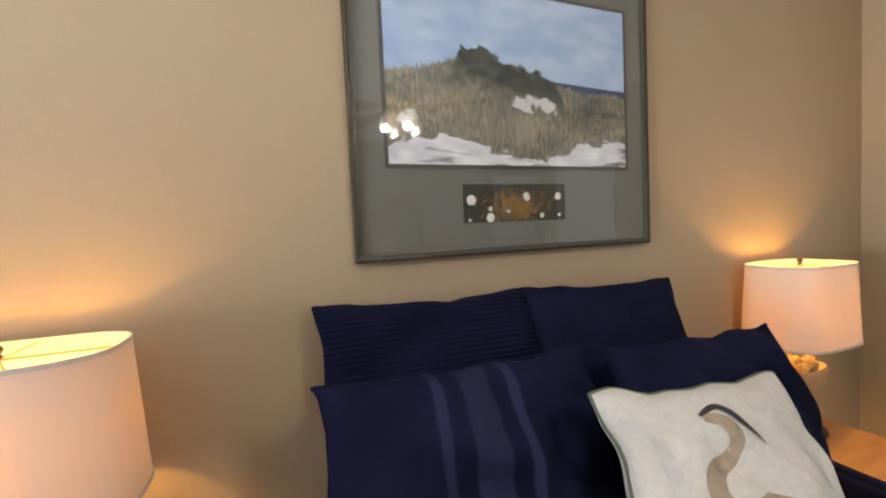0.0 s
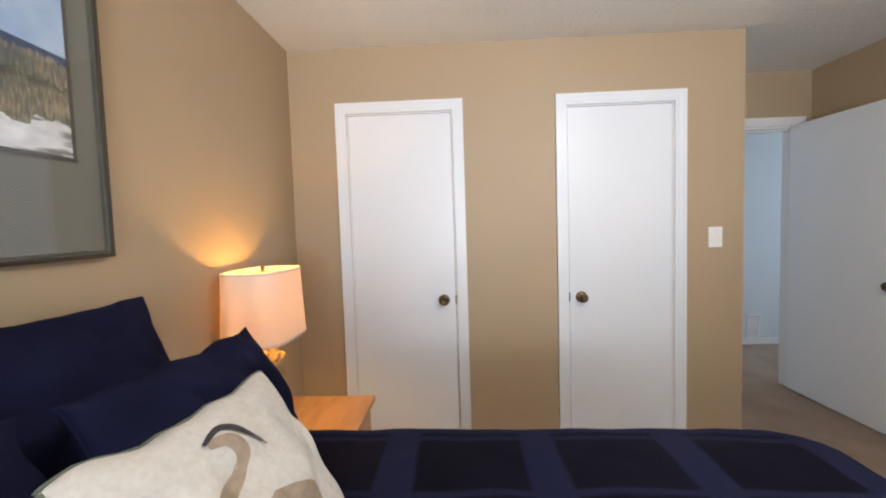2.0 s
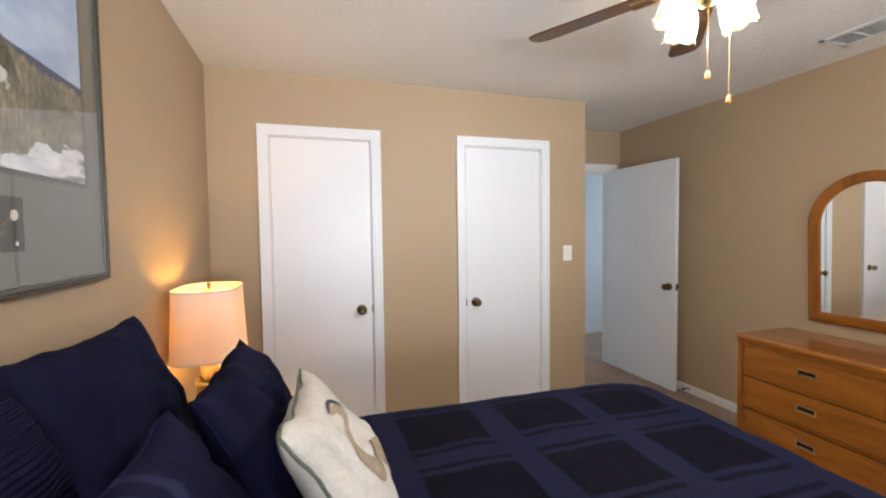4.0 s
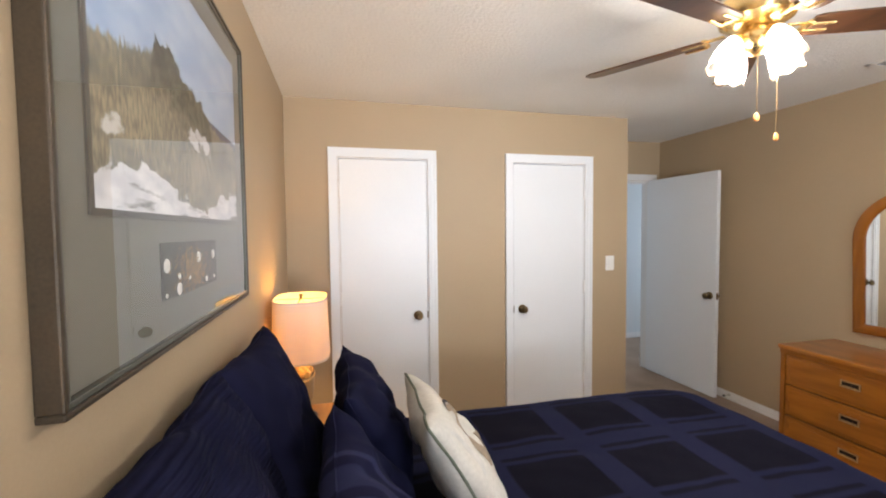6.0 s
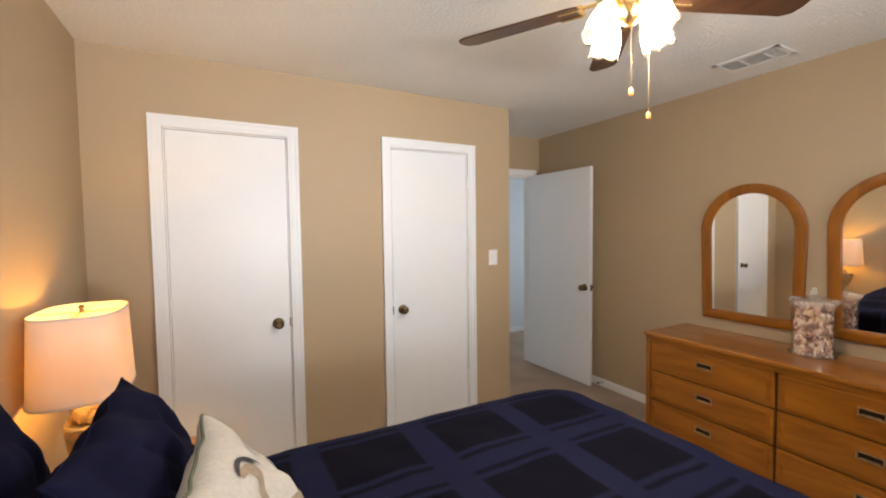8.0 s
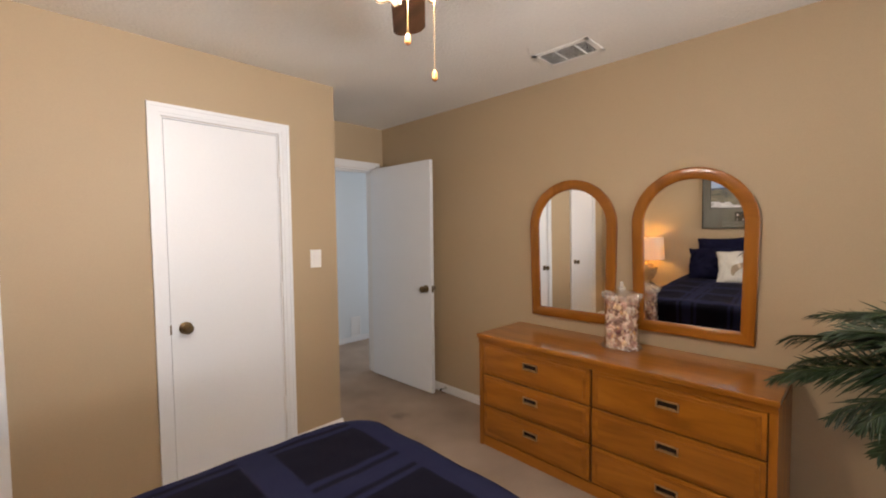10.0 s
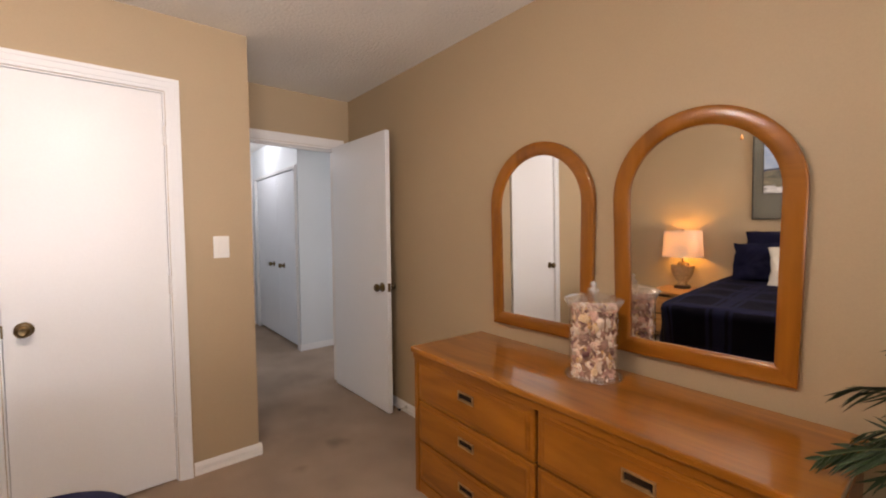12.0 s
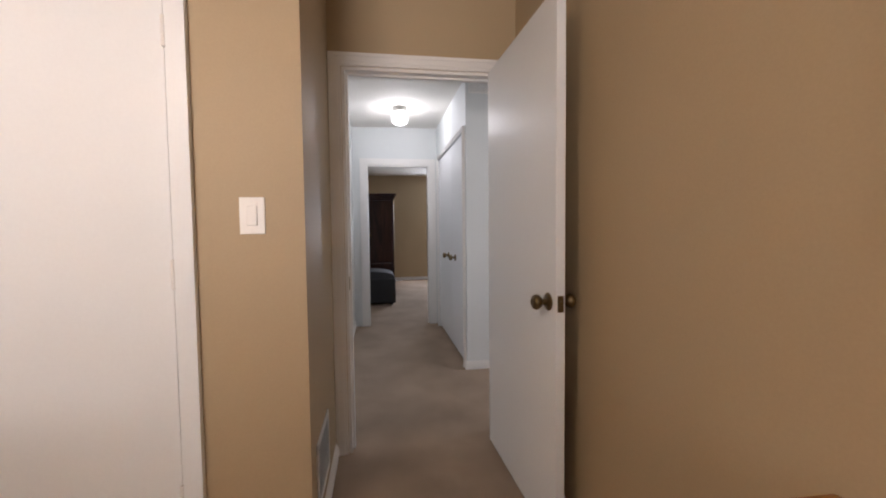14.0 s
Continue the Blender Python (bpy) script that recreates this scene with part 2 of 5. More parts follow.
def tube(points, radius, seg=8, taper=1.0):
    """A round bar along a line of points."""
    bm = bmesh.new()
    pts = [Vector(p) for p in points]
    rings = []
    up = Vector((0.13, 0.21, 1)).normalized()
    for i, p in enumerate(pts):
        d = (pts[min(i + 1, len(pts) - 1)] - pts[max(i - 1, 0)]).normalized()
        s = d.cross(up)
        s = s.normalized() if s.length > 1e-4 else Vector((1, 0, 0))
        u = s.cross(d)
        r = radius * (1 + (taper - 1) * i / (len(pts) - 1))
        rings.append([bm.verts.new(p + r * (math.cos(2 * math.pi * k / seg) * s + math.sin(2 * math.pi * k / seg) * u)) for k in range(seg)])
    for a, b in zip(rings, rings[1:]):
        for k in range(seg):
            bm.faces.new((a[k], a[(k + 1) % seg], b[(k + 1) % seg], b[k]))
    bm.faces.new(rings[0][::-1])
    bm.faces.new(rings[-1])
    return bm


def shift(bm, x=0, y=0, z=0, rx=0, ry=0, rz=0):
    bmesh.ops.transform(bm, matrix=pose(x, y, z, rx, ry, rz), verts=bm.verts)
    return bm


def part(name, bm, mat, parent=None, label="", smooth=False):
    """Links a bmesh as one mesh object, under a thing or a part."""
    bmesh.ops.recalc_face_normals(bm, faces=bm.faces)
    me = bpy.data.meshes.new(name)
    bm.to_mesh(me)
    bm.free()
    me.materials.append(mat)
    if smooth:
        for p in me.polygons:
            p.use_smooth = True
        me.set_sharp_from_angle(angle=radians(40))
    ob = new(name, me)
    if parent:
        ob.parent = parent
    if label:
        ob["label"] = label
    return ob


def thing(name, label, category, at=(0, 0, 0), rz=0, group=""):
    ob = new(name)
    ob.matrix_basis = pose(*at, 0, 0, rz)
    return tagged(ob, label, category, group)


def structure(name, bm, mat, label, category):
    return tagged(part(name, bm, mat), label, category, kind="structure")


def wall_x(x0, x1, y0, y1, holes=(), top=2.45):
    """A wall that runs along y, with openings (ya, yb, za, zb)."""
    bm, y = bmesh.new(), y0
    for ya, yb, za, zb in sorted(holes):
        box(bm, x0, y, 0, x1, ya, top)
        if za > 0:
            box(bm, x0, ya, 0, x1, yb, za)
        box(bm, x0, ya, zb, x1, yb, top)
        y = yb
    return box(bm, x0, y, 0, x1, y1, top)


def wall_y(y0, y1, x0, x1, holes=(), top=2.45):
    bm, x = bmesh.new(), x0
    for xa, xb, za, zb in sorted(holes):
        box(bm, x, y0, 0, xa, y1, top)
        if za > 0:
            box(bm, xa, y0, 0, xb, y1, za)
        box(bm, xa, y0, zb, xb, y1, top)
        x = xb
    return box(bm, x, y0, 0, x1, y1, top)


# ---- the rooms ----
H = 2.45
EAST, NORTH, SOUTH, WEST, ALC, HALLX = 2.945, 1.435, -2.27, -2.1, -1.268, 3.708
structure("floor", boxes((WEST - 0.1, -4.6, -0.1, 11.3, 1.6, 0)), CARPET, "beige cut-pile carpet with worn traffic marks", "floor")
structure("ceiling", boxes((WEST - 0.1, -4.6, H, 11.3, 1.6, H + 0.1)), CEIL, "off-white knockdown textured ceiling", "ceiling")
structure("wall_north", wall_y(NORTH, NORTH + 0.1, WEST - 0.1, EAST), WALL, "tan painted wall behind the bed", "wall")
structure("wall_south", wall_y(SOUTH - 0.1, SOUTH, WEST - 0.1, HALLX), WALL, "tan painted wall behind the dresser", "wall")
structure("wall_west", wall_x(WEST - 0.1, WEST, SOUTH, NORTH, [(-0.95, 0.85, 0.85, 2.1)]), WALL, "tan painted wall with a wide window", "wall")
C1, C2 = (0.445, 1.087), (-0.862, -0.232)
structure("wall_east", wall_x(EAST, EAST + 0.1, ALC, NORTH + 0.1, [(*C2, 0, 2.056), (*C1, 0, 2.056)]), WALL, "tan painted wall with two closet doors", "wall")
structure("wall_closet_back", boxes((EAST + 0.65, ALC + 0.1, 0, EAST + 0.7, NORTH + 0.1, H)), WALL, "plain wall at the back of the closets", "wall")
structure("wall_alcove", wall_y(ALC, ALC + 0.1, EAST + 0.1, HALLX), WALL, "tan painted side wall of the door alcove", "wall")
HD = (-2.15, -1.335)
structure("wall_hall_door", wall_x(HALLX, HALLX + 0.11, SOUTH - 0.1, -1.18, [(*HD, 0, 2.04)]), WALL, "tan painted wall round the hall doorway", "wall")
structure("wall_hall_north", wall_y(-1.2, -1.1, HALLX + 0.11, 6.65, [(4.55, 5.3, 0, 2.03)]), HALLWALL, "white painted hall wall", "wall")
structure("wall_hall_facing", wall_x(4.885, 4.985, -4.6, -2.33), HALLWALL, "white painted hall wall with a low vent", "wall")
structure("wall_hall_closet", wall_y(-2.33, -2.24, 4.885, 6.65, [(4.96, 6.47, 0, 2.03)]), HALLWALL, "white painted hall wall with closet doors", "wall")
structure("wall_hall_west", wall_x(HALLX, HALLX + 0.11, -4.6, SOUTH - 0.1), HALLWALL, "plain white hall wall", "wall")
structure("wall_hall_end", wall_y(-4.7, -4.6, HALLX, 5.03, [(3.9, 4.8, 0.85, 2.1)]), HALLWALL, "plain white hall end wall", "wall")
structure("wall_far_door", wall_x(6.65, 6.75, -4.6, 1.0, [(-2.14, -1.375, 0, 1.985)]), HALLWALL, "white painted wall round the far doorway", "wall")
structure("wall_far_room", wall_x(11.2, 11.3, -4.6, 1.0, [(-3.75, -2.87, 0.81, 1.97)]), WALL, "tan painted wall of the far bedroom", "wall")
structure("wall_far_side", wall_y(1.0, 1.1, 6.75, 11.2), WALL, "plain tan wall of the far bedroom", "wall")
structure("wall_far_south", wall_y(-4.7, -4.6, 5.03, 11.3), WALL, "plain tan wall of the far bedroom", "wall")
structure("wall_bath_back", boxes((4.2, -0.3, 0, 5.7, -0.25, H)), HALLWALL, "plain white wall", "wall")
# Ground sheet added outside to bounce daylight, kept pale to brighten the far window.
structure("ground", boxes((-150, -150, -0.5, 150, 150, -0.4)), material("pale_bounce_ground", (0.34, 0.33, 0.24), 0.95, vary=0.4, scale=0.5, fine=20), "pale ground sheet added outside to bounce daylight", "ground")


def baseboard(name, bm):
    return structure(name, bm, TRIM, "low white moulded baseboard", "baseboard")


def base_run(x0, y0, x1, y1, nx, ny):
    """A stepped skirting along a wall; nx, ny point into the room."""
    bm = bmesh.new()
    for out, z0, z1 in ((0.016, 0.0, 0.030), (0.009, 0.030, 0.036), (0.015, 0.036, 0.052), (0.010, 0.052, 0.060), (0.006, 0.060, 0.068)):
        box(bm, min(x0, x1, x0 + nx * out), min(y0, y1, y0 + ny * out), z0, max(x0, x1, x0 + nx * out), max(y0, y1, y0 + ny * out), z1)
    return bm


baseboard("baseboard", base_run(EAST, ALC - 0.016, EAST, C2[0] - 0.072, -1, 0))
baseboard("baseboard", base_run(EAST, C2[1] + 0.06, EAST, C1[0] - 0.06, -1, 0))
baseboard("baseboard", base_run(EAST, C1[1] + 0.063, EAST, NORTH, -1, 0))
baseboard("baseboard", base_run(EAST, ALC, HALLX - 0.016, ALC, 0, -1))
baseboard("baseboard", base_run(WEST, SOUTH, HALLX, SOUTH, 0, 1))
baseboard("baseboard", base_run(WEST, NORTH, EAST - 0.016, NORTH, 0, -1))
baseboard("baseboard", base_run(4.885, -4.5, 4.885, -2.224, -1, 0))
baseboard("baseboard", base_run(4.885, -2.24, 4.925, -2.24, 0, 1))
baseboard("baseboard", base_run(11.2, -4.5, 11.2, 0.9, -1, 0))
baseboard("baseboard", base_run(5.38, -1.2, 6.65, -1.2, 0, -1))
baseboard("baseboard", base_run(HALLX + 0.12, -1.2, 4.47, -1.2, 0, -1))


def casing_x(x, y0, y1, top, side, w=0.064):
    """Moulded door casing on a wall that runs along y; side: -1 faces west."""
    bm = bmesh.new()
    for lo, hi, out in ((0.002, 0.018, 0.014), (0.018, 0.72 * w, 0.019), (0.72 * w, w, 0.024)):
        xa, xb = sorted((x, x + side * out))
        box(bm, xa, y0 - hi, 0, xb, y0 - lo, top + hi)
        box(bm, xa, y1 + lo, 0, xb, y1 + hi, top + hi)
        box(bm, xa, y0 - lo, top + lo, xb, y1 + lo, top + hi)
    return bm


def casing_y(y, x0, x1, top, side, w=0.064):
    bm = casing_x(y, x0, x1, top, side, w)
    for v in bm.verts:
        v.co.x, v.co.y = v.co.y, v.co.x
    return bm


for _y0, _y1 in (C1, C2):
    structure("trim", casing_x(EAST, _y0, _y1, 2.056, -1), WHITE, "white moulded closet door casing", "trim")
    structure("trim", boxes((EAST, _y0, 0, EAST + 0.1, _y0 + 0.007, 2.049), (EAST, _y1 - 0.007, 0, EAST + 0.1, _y1, 2.049), (EAST, _y0, 2.049, EAST + 0.1, _y1, 2.056)), WHITE, "white painted door jamb", "trim")
structure("trim", casing_x(HALLX, *HD, 2.04, -1), TRIM, "white moulded casing of the hall doorway", "trim")
structure("trim", boxes((HALLX, HD[1] - 0.018, 0, HALLX + 0.11, HD[1], 2.024), (HALLX, HD[0], 0, HALLX + 0.11, HD[0] + 0.006, 2.024), (HALLX, HD[0], 2.024, HALLX + 0.11, HD[1], 2.04), (HALLX + 0.045, HD[1] - 0.03, 0, HALLX + 0.08, HD[1] - 0.018, 2.012), (HALLX + 0.045, HD[0] + 0.006, 2.012, HALLX + 0.08, HD[1] - 0.018, 2.024)), TRIM, "white painted jamb of the hall doorway", "trim")
structure("trim", casing_x(HALLX + 0.11, *HD, 2.04, 1), TRIM, "white casing on the hall side", "trim")
structure("trim", casing_x(6.65, -2.14, -1.375, 1.985, -1, 0.082), TRIM, "white casing of the far doorway", "trim")
structure("trim", boxes((6.65, -2.14, 0, 6.75, -2.125, 1.97), (6.65, -1.39, 0, 6.75, -1.375, 1.97), (6.65, -2.14, 1.97, 6.75, -1.375, 1.985)), TRIM, "white jamb of the far doorway", "trim")
structure("trim", casing_y(-2.24, 4.96, 6.47, 2.03, 1, 0.032), TRIM, "white casing round the hall closet", "trim")
structure("trim", casing_y(-1.2, 4.55, 5.3, 2.03, -1, 0.064), TRIM, "white casing of the side door in the hall", "trim")

# ---- doors ----


def knob(parent, at, face, label="antique brass door knob"):
    """A ball knob with its rose; face: the way it points, as x, y."""
    prof = [(0.0, -0.001), (0.033, 0.0), (0.034, 0.004), (0.029, 0.009), (0.013, 0.012), (0.011, 0.026), (0.020, 0.033), (0.0275, 0.043), (0.0285, 0.052), (0.024, 0.061), (0.014, 0.0655), (0.012, 0.0635), (0.0, 0.0625)]
    bm = lathe(prof, 28, "x")
    shift(bm, *at, 0, 0, math.degrees(math.atan2(face[1], face[0])))
    return part("door_knob", bm, BRASS, parent, label, smooth=True)


def hinge(parent, x, y, z, sx=-1):
    bm = lathe([(0.0045, -0.049), (0.0075, -0.046), (0.0075, -0.015), (0.0068, -0.0145), (0.0075, -0.014), (0.0075, 0.014), (0.0068, 0.0145), (0.0075, 0.015), (0.0075, 0.046), (0.0045, 0.049)], 12)
    shift(bm, x, y, z)
    return part("hinge", bm, TRIM, parent, "white-painted butt hinge", smooth=True)


def closet_door(name, y0, y1, knob_y, hinge_y, label):
    x = EAST + 0.002
    d = structure(name, boxes((x, y0 + 0.0095, 0.012, x + 0.035, y1 - 0.0095, 2.0455), bevel=0.0015), WHITE, label, "door")
    knob(d, (x, knob_y, 0.908), (-1, 0))
    edge = y0 + 0.008 if abs(knob_y - y0) < 0.2 else y1 - 0.008
    part("latch", boxes((x - 0.003, edge - 0.004, 0.88, x + 0.004, edge + 0.004, 0.936), bevel=0.001), BRASS, d, "dark brass latch plate")
    for z in (0.31, 1.06, 1.83):
        hinge(d, x - 0.007, hinge_y, z)
    return d


closet_door("door_1", *C1, 0.526, C1[1] - 0.006, "smooth white closet door, closed, beside the nightstand")
closet_door("door_2", *C2, -0.31, C2[0] + 0.006, "smooth white closet door, closed, beside the light switch")

# the open door to the hall
d3 = structure("door_3", shift(boxes((-0.822, -0.035, 0.012, 0.0, 0.0, 2.037), bevel=0.002), HALLX - 0.008, -2.112, 0, 0, 0, 1.6), WHITE, "smooth white door standing open against the wall", "door")


def on_door3(x, y):
    c, s = math.cos(radians(1.6)), math.sin(radians(1.6))
    return HALLX - 0.008 + x * c - y * s, -2.112 + x * s + y * c


_kx, _ky = on_door3(-0.762, 0.0)
knob(d3, (_kx, _ky, 0.925), (-math.sin(radians(1.6)), math.cos(radians(1.6))))
_kx, _ky = on_door3(-0.762, -0.035)
knob(d3, (_kx, _ky, 0.925), (math.sin(radians(1.6)), -math.cos(radians(1.6))))
part("latch", shift(boxes((-0.8245, -0.029, 0.895, -0.820, -0.006, 0.955), (-0.832, -0.022, 0.914, -0.823, -0.012, 0.936), bevel=0.001), HALLX - 0.008, -2.112, 0, 0, 0, 1.6), BRASS, d3, "dark brass latch plate and bolt")
part("strike_plate", boxes((HALLX + 0.012, HD[1] - 0.0205, 0.88, HALLX + 0.04, HD[1] - 0.0185, 0.95)), BRASS, d3, "dark brass strike plate on the jamb")

ds = thing("door_stop", "sprung metal door stop on the baseboard", "door stop", (2.83, SOUTH + 0.016, 0.045))
part("spring", lathe([(0.012, 0.0), (0.012, 0.004), (0.006, 0.006)] + [(0.0062 if k % 2 else 0.0048, 0.008 + 0.003 * k) for k in range(16)] + [(0.005, 0.058)], 12, "y"), STEEL, ds, smooth=True)
part("bumper", shift(lathe([(0.009, 0.0), (0.009, 0.012), (0.006, 0.016)], 12, "y"), 0, 0.056, 0), BLACK, ds, "dark rubber bumper", smooth=True)

# hall closet: a pair of doors
for _n, _a, _b, _k in (("door_4", 4.966, 5.610, 5.42), ("door_5", 5.616, 6.464, 5.80)):
    _d = structure(_n, boxes((_a, -2.28, 0.03, _b, -2.245, 2.022), bevel=0.002), WHITE, "white hall closet door, closed, one of a pair", "door")
    knob(_d, (_k, -2.245, 0.92), (0, 1))
    for z in (0.3, 1.1, 1.85):
        hinge(_d, _a - 0.003 if _a < 5.5 else _b + 0.003, -2.242, z)
_d = structure("door_6", boxes((4.56, -1.17, 0.012, 5.29, -1.135, 2.02), bevel=0.002), WHITE, "white side door in the hall, closed", "door")
knob(_d, (5.22, -1.17, 0.92), (0, -1))

# ---- windows ----


def window_unit(name, label, y0, y1, z0, z1, x, depth, cols=2):
    w = structure(name, boxes((x, y0, z0, x + depth, y0 + 0.045, z1), (x, y1 - 0.045, z0, x + depth, y1, z1), (x, y0, z0, x + depth, y1, z0 + 0.045), (x, y0, z1 - 0.045, x + depth, y1, z1)), TRIM, label, "window")
    zm = (z0 + z1) / 2
    part("meeting_rail", boxes((x + 0.01, y0 + 0.045, zm - 0.02, x + depth - 0.01, y1 - 0.045, zm + 0.02)), TRIM, w)
    for k in range(1, cols):
        ym = y0 + (y1 - y0) * k / cols
        part("mullion", boxes((x + 0.012, ym - 0.03, z0 + 0.045, x + depth - 0.012, ym + 0.03, z1 - 0.045)), TRIM, w)
    p = part("pane", boxes((x + depth / 2 - 0.002, y0 + 0.045, z0 + 0.045, x + depth / 2 + 0.002, y1 - 0.045, z1 - 0.045)), PANE, w)
    p.visible_shadow = False
    return w


window_unit("window_1", "wide white-framed window letting in daylight", -0.95, 0.85, 0.85, 2.1, WEST - 0.085, 0.05)
window_unit("window_2", "bright white-framed window of the far bedroom", -3.75, -2.87, 0.81, 1.97, 11.225, 0.05, 1)
structure("window_sill", boxes((WEST - 0.03, -1.01, 0.825, WEST + 0.05, 0.91, 0.85), bevel=0.004), TRIM, "white painted window sill", "sill")

# ---- switch and vents ----
sw = thing("light_switch", "white rocker light switch on the tan wall", "light switch", (EAST, -1.102, 1.249))
part("cover_plate", boxes((-0.006, -0.040, -0.061, 0.0, 0.040, 0.061), bevel=0.0025), PLASTIC, sw)
part("rocker", shift(boxes((-0.0115, -0.0165, -0.033, -0.005, 0.0165, 0.033), bevel=0.002), 0, 0, 0, 0, 2.0, 0), PLASTIC, sw)
for _z in (-0.047, 0.047):
    part("screw", shift(lathe([(0.003, 0), (0.0025, 0.001)], 10, "x"), -0.0075, 0, _z), TRIM, sw)


def vent(name, label, at, w, h, turn, slats, border=0.022, back=None, tilt=38):
    """A register seen face on in its local x (width) and z (height), facing -y before the turn."""
    v = new(name)
    v.matrix_basis = pose(*at) @ turn
    tagged(v, label, "vent")
    bm = boxes((-w / 2, -0.006, -h / 2, w / 2, 0, -h / 2 + border), (-w / 2, -0.006, h / 2 - border, w / 2, 0, h / 2), (-w / 2, -0.006, -h / 2, -w / 2 + border, 0, h / 2), (w / 2 - border, -0.006, -h / 2, w / 2, 0, h / 2), bevel=0.0015)
    part("frame", bm, PLASTIC, v)
    part("backing", boxes((-w / 2 + border, -0.0015, -h / 2 + border, w / 2 - border, -0.0005, h / 2 - border)), back or BLACK, v, "" if back else "dark duct behind the slats")
    for k in range(slats):
        z = -h / 2 + border + (h - 2 * border) * (k + 0.5) / slats
        part("slat", shift(boxes((-w / 2 + border, -0.0006, -0.0045, w / 2 - border, 0.0006, 0.0045)), 0, -0.004, z, tilt, 0, 0), PLASTIC, v)
    return v


cv = vent("ceiling_vent", "white metal ceiling register with angled slats", (1.514, -1.946, H - 0.0005), 0.345, 0.225, pose(0, 0, 0, 90, 0, 0), 13, 0.030, back=material("grey_duct", (0.07, 0.065, 0.055), 0.7), tilt=-35)
for _k in (-0.08, 0.04):
    part("divider", boxes((_k - 0.003, -0.008, -0.075, _k + 0.003, -0.002, 0.075)), PLASTIC, cv)
vent("wall_vent", "low white return grille on the alcove wall", (3.22, ALC - 0.0005, 0.26), 0.33, 0.26, pose(0, 0, 0), 11, 0.02)
vent("wall_vent", "low white register on the hall wall", (4.8845, -2.68, 0.19), 0.14, 0.26, pose(0, 0, 0, 0, 0, -90), 8, 0.015, back=TRIM)
vent("wall_vent", "dark return grille high on the hall wall", (4.8845, -2.49, 2.365), 0.45, 0.09, pose(0, 0, 0, 0, 0, -90), 6, 0.012)

# ---- the framed print ----
PX0, PX1, PZ0, PZ1, PY = 0.540, 1.566, 1.310, 2.172, 1.402


def ring(x0, x1, z0, z1, w, y0, y1, bevel=0.0):
    return boxes((x0, y0, z0, x1, y1, z0 + w), (x0, y0, z1 - w, x1, y1, z1), (x0, y0, z0 + w, x0 + w, y1, z1 - w), (x1 - w, y0, z0 + w, x1, y1, z1 - w), bevel=bevel)


